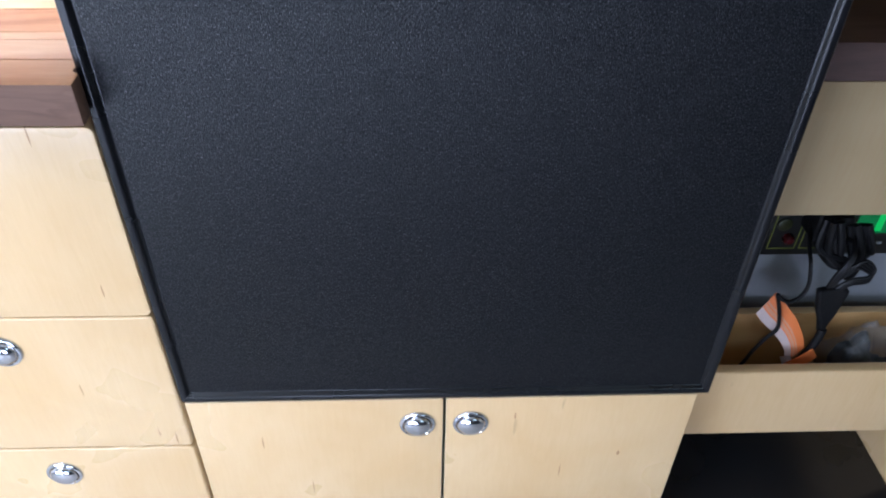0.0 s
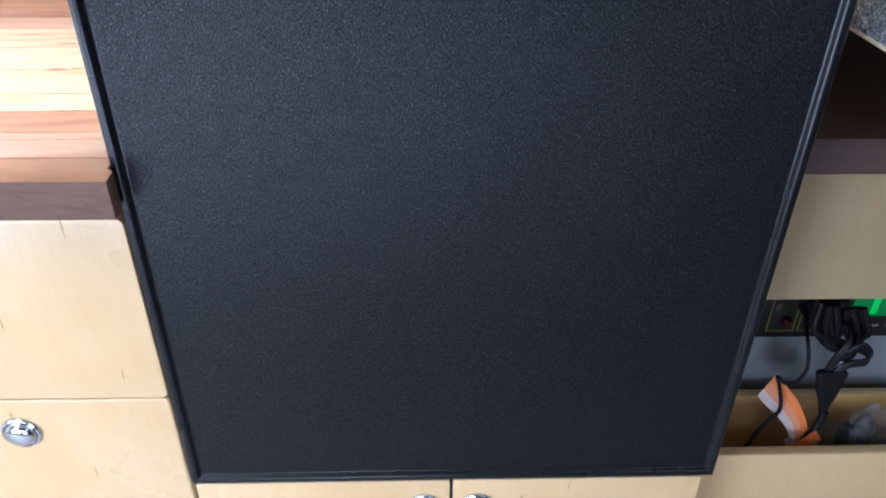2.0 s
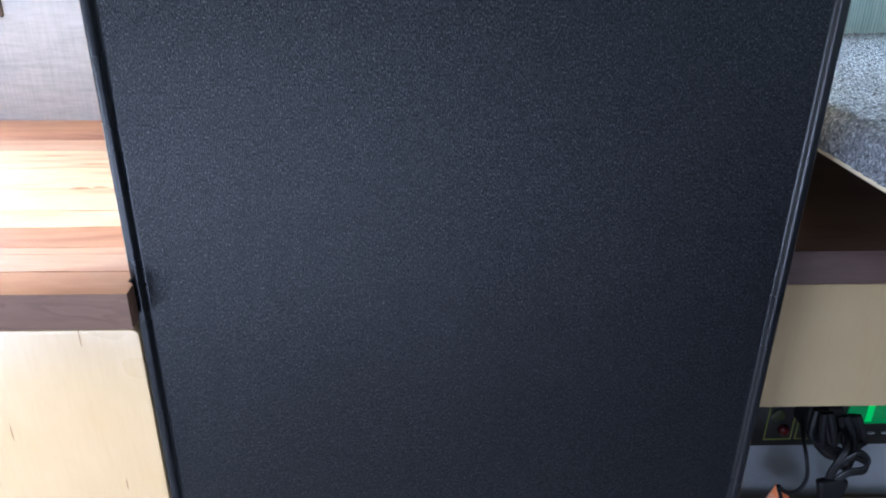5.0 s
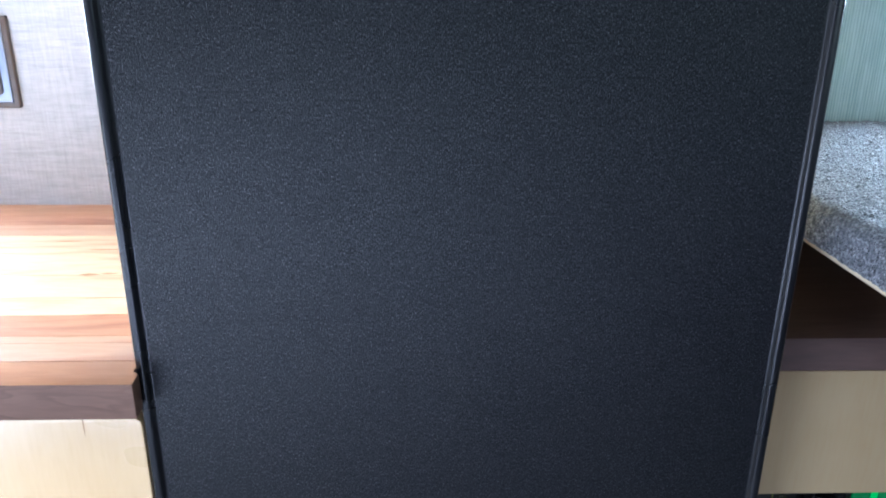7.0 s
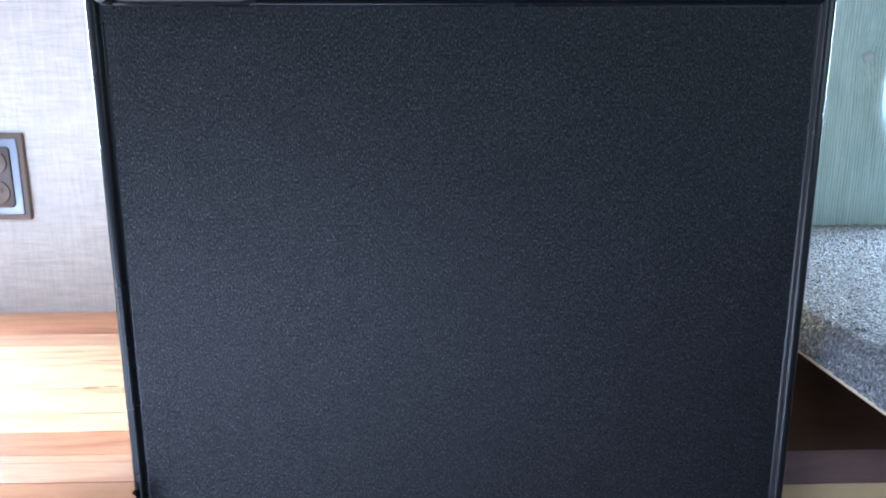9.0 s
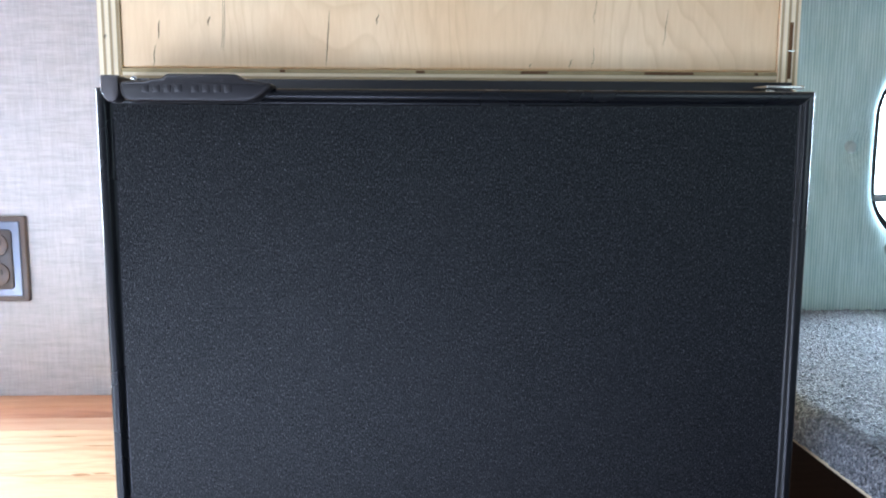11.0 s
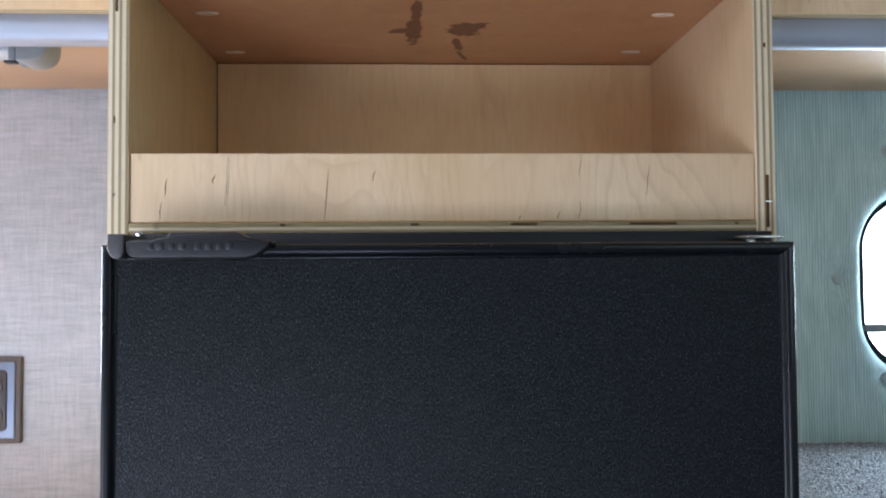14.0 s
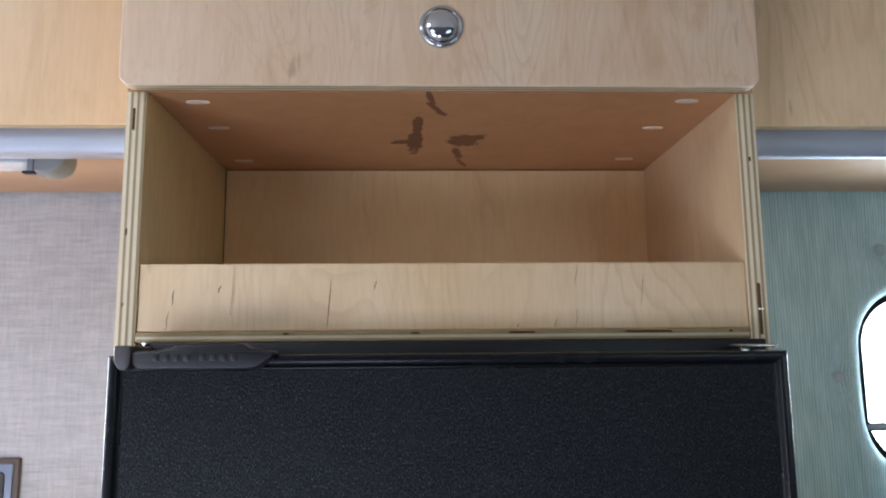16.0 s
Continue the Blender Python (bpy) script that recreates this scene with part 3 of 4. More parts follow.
# Same walnut all round; its top face is coloured brighter as if lit.
part("front_stave", prism([(-1.5, -0.0229), (-0.2620, -0.0229), (-0.2626, -0.0062), (-0.2682, -0.0012), (-0.2687, 0.0166), (-1.5, 0.0166)], "z", 0.868, 0.900, 0.0012), [WALNUT, LIT_WALNUT_AND_RED], top, "walnut front edge stave", pick=lambda f: 1 if f.normal.z > 0.7 else 0)
for y0, y1, w in zip(EDGES, EDGES[1:], WOODS):
    xe = -0.2687 if y1 < 0.052 else -0.2865
    part("stave", box(-1.5, xe, y0 + 0.0001, y1 - 0.0001, 0.868, 0.9, 0.0003, 1), w, top)

for x, y, w, h in ((-0.318, 0.2130, 0.030, 0.0030), (-0.345, 0.2090, 0.013, 0.0022), (-0.392, 0.2140, 0.011, 0.0038), (-0.372, 0.2170, 0.010, 0.0022), (-0.405, 0.2950, 0.022, 0.0016), (-0.352, 0.1500, 0.034, 0.0012), (-0.322, 0.1095, 0.040, 0.0011), (-0.345, 0.0640, 0.030, 0.0009), (-0.470, 0.0920, 0.006, 0.0020), (-0.462, 0.3250, 0.016, 0.0014)):
    pts = [(x - w, y), (x - 0.3 * w, y - h), (x + 0.4 * w, y - 0.6 * h), (x + w, y - 0.2 * h), (x + 0.5 * w, y + 0.5 * h), (x - 0.2 * w, y + 0.8 * h)]
    part("wood_knot", prism(pts, "z", 0.899, 0.90012, 0), KNOT, top, "brown knot streak in the pale stave")

# ---- fridge tower: cabinet with doors below, niche above ----
tower = thing("fridge_cabinet", (0, 0.25, 0.0), "pale maple plywood fridge cabinet with doors below and open niche above", "cabinet")
prof = [(0.052, 1.5212), (0.052, 0.535), (0.0215, 0.535), (0.0215, 0.05), (0.470, 0.05), (0.470, 1.5212)]
for x0, x1, w in ((-0.2842, -0.2668, SAPWOOD), (0.2615, 0.2785, MAPLE)):
    part("side_panel", prism(prof if x0 < 0 else prof[:2] + [(0.470, 0.535), (0.470, 1.5212)], "x", x0, x1, 0.0006), [w, PLY_X], tower, pick=front_is_edge)
part("lower_side_panel", box(0.2390, 0.2560, 0.0215, 0.470, 0.05, 0.5175, 0.0006), [MAPLE_LOW, PLY_X], tower, pick=front_is_edge)
part("back_panel", box(-0.2666, 0.2613, 0.328, 0.338, 1.302, 1.5200, 0), MAPLE_IN, tower)
part("niche_floor", box(-0.2666, 0.2613, 0.0524, 0.3278, 1.3002, 1.3085, 0.0005), [MAPLE_IN, PLY_Z], tower, pick=front_is_edge)
part("shelf_edge_ply", box(-0.2664, 0.2611, 0.0519, 0.0526, 1.3052, 1.3080, 0), PLY_DARK, tower, "dark inner ply along the shelf edge")
for x, w in ((-0.030, 0.0035), (0.062, 0.011), (0.172, 0.020), (0.244, 0.0015), (-0.140, 0.0020)):
    part("ply_void", box(x - w, x + w, 0.0516, 0.0520, 1.3056, 1.3077, 0), CRACK, tower, "dark void in the plywood edge")
part("niche_lip", box(-0.2664, 0.2611, 0.0530, 0.0670, 1.3090, 1.3672, 0.0018, 3), MAPLE, tower, "maple lip board with dark growth cracks")
part("niche_top", box(-0.2842, 0.2785, 0.0526, 0.4700, 1.5214, 1.5300, 0), NICHE_TOP, tower, "orange-stained top board with dark bark marks")
part("middle_shelf", box(-0.2666, 0.2613, 0.046, 0.46, 0.518, 0.534, 0.0005), MAPLE, tower)
for x0, x1, kx in ((-0.2655, -0.0052, -0.0318), (-0.0020, 0.2570, 0.0240)):
    d = part("door", prism(rounded(x0, x1, 0.06, 0.5375, 0.002, 3), "y", FACE, 0.0205, 0.0010), [MAPLE_LOW, PLY_Y], tower, "lacquered maple door", pick=narrow_is_edge)
    latch(d, kx, FACE, 0.498)
for x, y in ((-0.2303, 0.0795), (-0.2312, 0.1565), (-0.2352, 0.2849), (0.2245, 0.0722), (0.2180, 0.1537), (0.2215, 0.2764)):
    bm = lathe([(0.0112, 0.0), (0.0108, 0.0008), (0, 0.0008)], (0, 0, 0), 24)
    bmesh.ops.rotate(bm, verts=bm.verts, matrix=Matrix.Rotation(radians(90), 3, "X"))
    bmesh.ops.scale(bm, verts=bm.verts, vec=(1.0, 0.42, 1.0))
    bmesh.ops.translate(bm, verts=bm.verts, vec=(x, y, 1.5215))
    part("screw_plug", bm, PLUG_WOOD, tower, "pale round screw plug")
part("corner_gap", box(-0.2664, -0.2658, 0.3264, 0.3278, 1.3090, 1.5210, 0), DARK_GAP, tower, "dark open joint in the niche corner")
part("corner_gap", box(-0.2667, -0.2661, 0.0515, 0.0540, 1.3100, 1.3660, 0), PLY_DARK, tower)
for x, z0, z1, h in ((-0.2772, 1.486, 1.506, 0.0012), (-0.2785, 1.392, 1.398, 0.0007), (0.2712, 1.303, 1.348, 0.0015), (0.2712, 1.458, 1.462, 0.0009)):
    part("ply_void", box(x - h, x + h, 0.05175, 0.0530, z0, z1, 0), CRACK, tower, "dark void in the plywood edge")
part("staple", box(0.2690, 0.2745, 0.0513, 0.0525, 1.3248, 1.3258, 0), NICKEL, tower, "small metal staple")
CRACKS = [(-0.2377, 1.331, 1.3456, 0.0007), (-0.2420, 1.310, 1.3265, 0.0005), (-0.1985, 1.3416, 1.3489, 0.0008), (-0.1880, 1.3229, 1.3652, 0.00034), (-0.1864, 1.322, 1.3652, 0.00028), (-0.1050, 1.3097, 1.3541, 0.0006), (-0.0655, 1.3436, 1.3519, 0.0007), (0.1672, 1.3292, 1.357, 0.0004), (0.1090, 1.3106, 1.3268, 0.0004), (0.0905, 1.3106, 1.3175, 0.0005), (0.0580, 1.3106, 1.3138, 0.0006), (0.1095, 1.3453, 1.3661, 0.0003)]
for x, z0, z1, w in CRACKS:
    pts = [(x + random.uniform(-0.0008, 0.0008) + 0.002 * k / 4, 0.0530, z0 + (z1 - z0) * k / 4) for k in range(5)]
    part("grain_crack", tube(pts, lambda t, w=w: w * (0.35 + math.sin(math.pi * t)) * 0.45, 6, 3), CRACK, tower, "dark hairline crack in the veneer")

for x, z, w, h in ((0.190, 0.440, 0.0016, 0.0050), (0.0705, 0.508, 0.0010, 0.0060), (-0.245, 0.362, 0.0020, 0.0040), (-0.196, 0.470, 0.0007, 0.0110), (-0.150, 0.388, 0.0006, 0.0140), (0.128, 0.410, 0.0006, 0.0120)):
    part("pin_knot", prism([(x, z - h), (x + w, z - 0.3 * h), (x + 0.7 * w, z + 0.5 * h), (x, z + h), (x - 0.8 * w, z + 0.4 * h), (x - w, z - 0.4 * h)], "y", FACE - 0.00012, FACE + 0.001, 0), KNOT, tower, "small brown pin knot")
for x, z, w, h in ((-0.284, 0.481, 0.0008, 0.0100), (-0.300, 0.492, 0.0006, 0.0090), (-0.318, 0.848, 0.0006, 0.0120), (-0.420, 0.640, 0.0012, 0.0040), (-0.395, 0.750, 0.0006, 0.0100), (-0.305, 0.690, 0.0006, 0.0080), (-0.360, 0.560, 0.0006, 0.0090)):
    part("pin_knot", prism([(x, z - h), (x + w, z - 0.3 * h), (x + 0.7 * w, z + 0.5 * h), (x, min(z + h, 0.852)), (x - 0.8 * w, z + 0.4 * h), (x - w, z - 0.4 * h)], "y", FACE - 0.00012, FACE + 0.001, 0), KNOT, galley, "small brown pin knot")

# ---- fridge ----
fridge = thing("refrigerator", (0, 0.2, 0.541), "black compact refrigerator with a pebbled door panel", "refrigerator")
part("body", box(-0.258, 0.258, 0.046, 0.270, 0.546, 1.2985, 0.002), BLACK, fridge)
part("face_strip", box(-0.2600, 0.2690, 0.0405, 0.0455, 1.262, 1.2993, 0.001), BLACK, fridge, "black frame strip above the door")
fdoor = part("door", box(-0.2620, 0.2620, 0.0085, 0.0390, 0.5455, 1.2825, 0.002), BLACK, fridge)
PX, PZ0, PZ1 = 0.2563, 0.5517, 1.2773
part("door_panel", box(-PX + 0.0006, PX - 0.0006, 0.0036, 0.0084, PZ0 + 0.0006, PZ1 - 0.0006, 0), VINYL, fdoor, "pebbled black vinyl panel", smooth=False)
TP = [(-0.0006, 0.0048), (0.0003, 0.0047), (0.0016, 0.0045), (0.0026, 0.0036), (0.0033, 0.0023), (0.0041, 0.0012), (0.0052, 0.0005), (0.0066, 0.0002), (0.0078, 0.0001), (0.0090, 0.0), (0.0100, 0.0004), (0.0107, 0.0012), (0.0112, 0.0023), (0.0115, 0.0037), (0.0116, 0.0055), (0.0116, 0.0280), (0.0060, 0.0300)]


def trim(side):
    def corner(u, y, k):
        return ((-PX - u, y, PZ0 - u), (PX + u, y, PZ0 - u), (PX + u, y, PZ1 + u), (-PX - u, y, PZ1 + u))[k % 4]
    bm = bmesh.new()
    rows = [[bm.verts.new(corner(u, y, side + j)) for u, y in TP] for j in (0, 1)]
    for i in range(len(TP) - 1):
        bm.faces.new((rows[0][i], rows[0][i + 1], rows[1][i + 1], rows[1][i]))
    bmesh.ops.recalc_face_normals(bm, faces=bm.faces)
    return bm


for side in range(4):
    part("door_trim", trim(side), TRIM, fdoor, "rounded black plastic trim strip", smooth="all")

for x in (0.128, 0.183):
    part("screw_hole", lathe([(0.0022, 0.0), (0.0022, 0.0006), (0, 0.0006)], (x, 0.0406, 1.2905), 14), DARK_GAP, fridge, "dark screw hole")

# latch handle at the door's top corner
cap = [(-0.2590, 1.2965), (-0.2590, 1.2850), (-0.2565, 1.2800), (-0.2535, 1.2775), (-0.2500, 1.2775), (-0.2475, 1.2795), (-0.2462, 1.2840), (-0.2462, 1.2965)]
part("latch_cap", prism(cap, "y", -0.010, 0.040, 0.0014, 3), CAP_METAL, fridge, "grey metal end cap of the latch")
bar = [(-0.2452, 1.2895), (-0.2440, 1.2825), (-0.2415, 1.2790), (-0.2375, 1.2776), (-0.1560, 1.2776), (-0.1490, 1.2795), (-0.1410, 1.2850), (-0.1365, 1.2895), (-0.1385, 1.2915), (-0.1560, 1.2935), (-0.1620, 1.2975), (-0.2120, 1.2975), (-0.2140, 1.2945), (-0.2230, 1.2940), (-0.2245, 1.2925), (-0.2440, 1.2920)]
handle = part("latch_handle", prism(bar, "y", -0.0125, 0.012, 0.0024, 3), GUNMETAL, fridge, "grey cast metal pull handle")
for k in range(8):
    x = -0.2290 + 0.0078 * k + (0.004 if k > 3 else 0)
    part("raised_mark", box(x, x + 0.0052, -0.01285, -0.0120, 1.2842, 1.2896, 0.0005), GUNMETAL, handle)
# Chrome dot added for a bright reflection off the bracket, not a real screw.
part("screw", lathe([(0.0026, 0), (0.0026, 0.0008), (0.0018, 0.0016), (0, 0.0018)], (-0.2530, 0.0400, 1.2985), 16), CHROME, fridge)
hinge = part("hinge", prism([(0.232, 0.030), (0.236, 0.014), (0.262, 0.012), (0.2665, 0.016), (0.2668, 0.024), (0.262, 0.0395), (0.240, 0.0395)], "z", 1.2918, 1.2942, 0.0006), NICKEL, fridge, "nickel-plated top hinge")
part("hinge_pin", box(0.2360, 0.2440, 0.016, 0.028, 1.2866, 1.2916, 0.001), NICKEL, hinge)
part("hinge_leaf", box(0.2480, 0.2700, 0.018, 0.026, 1.2872, 1.2896, 0.0008), NICKEL, hinge)

# ---- overhead lockers ----
mid = thing("overhead_locker", (0, 0.25, 1.5215), "figured maple overhead locker with round chrome latch", "cabinet", group="overhead lockers")
part("body", box(-0.2842, 0.2785, 0.0525, 0.470, 1.5302, 1.856, 0.001), MAPLE, mid)
d = part("locker_door", prism(rounded(-0.2862, 0.2782, 1.5215, 1.83, 0.011, 8), "y", 0.0350, 0.0515, 0.0016, 3), [MAPLE_FIG, PLY_Y], mid, pick=narrow_is_edge)
latch(d, -0.0060, 0.0350, 1.5755, 0.0198)
for x0, x1 in ((-1.6, -0.2850), (0.2790, 1.6)):
    lk = thing("overhead_locker", ((x0 + x1) / 2, 0.3, 1.518), "pale maple overhead locker set back over the wall", "cabinet", group="overhead lockers")
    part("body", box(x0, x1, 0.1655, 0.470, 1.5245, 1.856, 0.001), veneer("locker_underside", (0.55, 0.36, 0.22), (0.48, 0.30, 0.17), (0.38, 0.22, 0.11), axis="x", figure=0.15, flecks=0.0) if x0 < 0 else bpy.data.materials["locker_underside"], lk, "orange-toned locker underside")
    part("locker_door", box(x0, x1, 0.1500, 0.1650, 1.5225, 1.84, 0.0012), [MAPLE, PLY_Y], lk, pick=narrow_is_edge)
    rail = [(0.1660, 1.5243), (0.1656, 1.5170), (0.1656, 1.5110), (0.1664, 1.5050), (0.1682, 1.4998), (0.1712, 1.4962), (0.1752, 1.4946), (0.1800, 1.4948), (0.1835, 1.4975), (0.1845, 1.5020), (0.1845, 1.5243)]
    solid("aluminium_rail", prism(rail, "x", x0 + 0.0005 if x0 > 0 else x0, x1 if x0 > 0 else x1 - 0.0005, 0), ALU, "brushed aluminium rail under the overhead locker", "rail", smooth="all")

lamp = thing("strip_light", (-0.7, 0.217, 1.48), "slim under-cabinet strip light with grey end cap, off", "lamp")
part("housing", box(-1.1, -0.4465, 0.201, 0.233, 1.5020, 1.5240, 0.002), ALU, lamp, "aluminium housing")
part("cover", prism([(0.203, 1.5018), (0.203, 1.497), (0.207, 1.493), (0.217, 1.4910), (0.227, 1.493), (0.231, 1.497), (0.231, 1.5018)], "x", -1.1, -0.4465, 0.001), LED_TUBE, lamp, "frosted tube cover")
capo = [(-0.4385, 1.5240), (-0.4385, 1.4870), (-0.4330, 1.4858), (-0.4250, 1.4854), (-0.4170, 1.4870), (-0.4110, 1.4910), (-0.4075, 1.4970), (-0.4065, 1.5040), (-0.4065, 1.5240)]
part("collar", box(-0.4462, -0.4388, 0.2015, 0.2325, 1.4880, 1.5240, 0.0015), GREY_CASE, lamp, "dark grey collar")
part("end_cap", prism(capo, "y", 0.200, 0.234, 0.003, 3), GREY_PLASTIC, lamp, "grey rounded end cap")
part("switch", box(-0.4520, -0.4400, 0.204, 0.212, 1.4855, 1.4885, 0.0008), BLACK, lamp, "small black switch")

# ---- wall outlet ----
OW = GALLEY_WALL
out = thing("wall_outlet", (-0.603, OW, 1.098), "double wall outlet with steel plate and brown bezel", "outlet")
part("bezel", prism(rounded(-0.6470, -0.5717, 1.0371, 1.1555, 0.002, 3), "y", OW - 0.007, OW + 0.001, 0.0018, 3), BEZEL, out, "dark brown bezel frame")
part("plate", prism(rounded(-0.6400, -0.5787, 1.0442, 1.1484, 0.002, 3), "y", OW - 0.0095, OW - 0.005, 0.0015, 3), PLATE, out, "steel-blue cover plate")
recept = part("receptacle", prism(rounded(-0.6289, -0.5889, 1.0548, 1.1378, 0.006, 5), "y", OW - 0.0125, OW - 0.006, 0.001), SOCKET, out, "dark brown receptacle")
for zc in (1.076, 1.1166):
    part("socket_face", lathe([(0.0165, 0.0), (0.0160, 0.0022), (0.0150, 0.0026), (0, 0.0026)], (-0.6090, OW - 0.0122, zc), 32), BEZEL, recept)
    for dx, dz, w, h in ((-0.0062, 0.003, 0.0018, 0.008), (0.0062, 0.003, 0.0018, 0.0065), (0.0, -0.0075, 0.005, 0.005)):
        part("slot", box(-0.6090 + dx - w / 2, -0.6090 + dx + w / 2, OW - 0.0153, OW - 0.0140, zc + dz - h / 2, zc + dz + h / 2, 0.0004), DARK_GAP, recept)

# ---- electrical cabinet under the bed ----
RY = 0.079
elec = thing("electrical_cabinet", (0.6, 0.25, 0.0), "maple cabinet with open compartments under the bed platform", "cabinet")
# Fascia wears the darkened maple, so the bed's shade sits in its colour.
part("fascia", box(0.2800, 1.3, RY, RY + 0.016, 0.7085, 0.8500, 0.0008), SHADED_MAPLE, elec)
part("side_panel", box(0.6450, 0.6610, RY + 0.03, 0.470, 0.05, 0.3640, 0.0008), MAPLE_LOW, elec)
part("back_panel", box(0.2800, 1.3, 0.455, 0.470, 0.05, 0.8500, 0), MAPLE_IN, elec)
part("shelf", box(0.2800, 0.6445, RY + 0.004, 0.4545, 0.1840, 0.2000, 0.0008), BLACK_GLOSS, elec, "shelf lined with black plastic sheet")
part("base_panel", box(0.2800, 1.3, RY, 0.455, 0.03, 0.05, 0.0008), MAPLE_LOW, elec)
part("outer_wall", box(1.28, 1.3, RY + 0.017, 0.455, 0.0505, 0.8495, 0.0008), MAPLE_LOW, elec)
tray = thing("storage_tray", (0.5, 0.12, 0.366), "shallow open maple tray holding cables under the bed", "tray")
part("front_board", box(0.2800, 1.0, RY - 0.002, RY + 0.0125, 0.3685, 0.4825, 0.0022, 3), MAPLE_LOW, tray)
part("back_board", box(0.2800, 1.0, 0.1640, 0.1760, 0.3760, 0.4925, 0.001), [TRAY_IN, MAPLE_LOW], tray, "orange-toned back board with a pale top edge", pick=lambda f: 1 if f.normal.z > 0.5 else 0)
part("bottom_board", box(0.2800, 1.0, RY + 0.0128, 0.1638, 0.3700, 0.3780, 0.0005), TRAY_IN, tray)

worktop = solid("wooden_slab", box(0.2800, 1.3, RY - 0.002, 0.4700, 0.8510, 0.8860, 0.0015), SHADED_SLAB, "wooden slab on top of the electrical cabinet, coloured dark for shade", "worktop")

inv = thing("power_inverter", (0.45, 0.24, 0.380), "grey power inverter with black control panel and green screen", "inverter")
part("case", box(0.3100, 0.7600, 0.1960, 0.330, 0.3800, 0.5650, 0.002), GREY_CASE, inv, "grey metal case")
cp = part("control_panel", box(0.3080, 0.7620, 0.1900, 0.330, 0.5655, 0.7000, 0.002), PANEL_BLACK, inv, "black control panel")
part("screen", box(0.4850, 0.575, 0.1885, 0.1905, 0.5990, 0.6450, 0.0004), LCD, cp, "lit green screen")
part("screen_segment", box(0.5080, 0.5160, 0.1876, 0.1888, 0.6030, 0.6450, 0.0002), LCD_BRIGHT, cp)
for x0, x1, z0, z1 in ((0.3875, 0.3887, 0.576, 0.640), (0.3887, 0.4205, 0.576, 0.5772), (0.4205, 0.4217, 0.576, 0.640), (0.4262, 0.4274, 0.576, 0.640), (0.4274, 0.478, 0.576, 0.5772)):
    part("panel_line", box(x0, x1, 0.1893, 0.1903, z0, z1, 0), YELLOW_LINE, cp)
part("indicator", lathe([(0.0068, 0), (0.0064, 0.006), (0.004, 0.0085), (0, 0.009)], (0.4088, 0.1900, 0.5925), 20), RED_CAP, cp, "red indicator cap")
part("dial", lathe([(0.0085, 0), (0.0085, 0.0025), (0.0070, 0.0035), (0, 0.0035)], (0.3990, 0.1900, 0.6130), 24), SHADED_DIAL, cp, "yellow dial, coloured dark for shade")
part("pilot_lamp", lathe([(0.0038, 0), (0.0036, 0.003), (0, 0.0046)], (0.4643, 0.1900, 0.6125), 16), LCD_BRIGHT, cp, "lit green pilot lamp")
for x in (0.492, 0.513, 0.534):
    part("panel_button", box(x, x + 0.012, 0.1868, 0.1905, 0.5835, 0.5868, 0.001), GREY_PLASTIC, cp)
plug = thing("plug", (0.41, 0.17, 0.58), "black plugs pushed into the inverter sockets", "plug")
part("plug_body", box(0.430, 0.458, 0.1520, 0.1895, 0.592, 0.650, 0.008, 3), RUBBER, plug)
part("plug_body", box(0.4160, 0.4295, 0.1560, 0.1895, 0.612, 0.660, 0.004, 3), RUBBER, plug)
part("plug_head", tube([(0.440, 0.156, 0.600), (0.446, 0.146, 0.592), (0.454, 0.136, 0.594)], lambda t: 0.012 - 0.006 * t, 12, 5), RUBBER, plug)

solid("thin_cable", tube([(0.4180, 0.176, 0.630), (0.4130, 0.160, 0.622), (0.4050, 0.138, 0.618), (0.4010, 0.120, 0.611), (0.4049, 0.1160, 0.5899), (0.4055, 0.1160, 0.5749), (0.3998, 0.1150, 0.5639), (0.3906, 0.1145, 0.5599), (0.3813, 0.1140, 0.5639), (0.3739, 0.1140, 0.5709), (0.3786, 0.1130, 0.5579), (0.3851, 0.1115, 0.5368), (0.3872, 0.1110, 0.5188), (0.3784, 0.1120, 0.5018), (0.3717, 0.1150, 0.4789), (0.3680, 0.1180, 0.4570), (0.360, 0.125, 0.420), (0.352, 0.13, 0.383)], 0.0023, 8), RUBBER, "thin black cable hanging into the tray", "cable")
hang = thing("extension_lead", (0.44, 0.13, 0.40), "coiled black power cord with molded plug sleeve", "cable")
for k in range(4):
    o = 0.0024 * k
    part("cord_loop", tube([(0.440, 0.120, 0.570), (0.446 + 0.3 * o, 0.118, 0.583 - o), (0.4560, 0.116, 0.5915 - o), (0.4680 + 0.2 * o, 0.114, 0.5960 - o), (0.4735 - 0.3 * o, 0.116, 0.6050 - o), (0.4630 - o, 0.119, 0.6150 - 1.3 * o), (0.4520, 0.121, 0.6070 - 1.4 * o), (0.4430, 0.122, 0.5930 - o), (0.4370 + 0.4 * o, 0.121, 0.5720)], 0.00185, 8, 6), CORD, hang)
for k in range(3):
    o = 0.0030 * k
    part("cord_loop", tube([(0.4330 + o, 0.122, 0.570), (0.4345 + o, 0.121, 0.588), (0.4390 + 0.9 * o, 0.120, 0.604), (0.4465 + 0.5 * o, 0.124, 0.6190), (0.4520, 0.138 + o, 0.6250), (0.4500 - 2 * o, 0.150, 0.6150 - o), (0.4400 - o, 0.156, 0.6060 - o), (0.4300, 0.158, 0.6150)], 0.0021, 8, 6), CORD, hang)
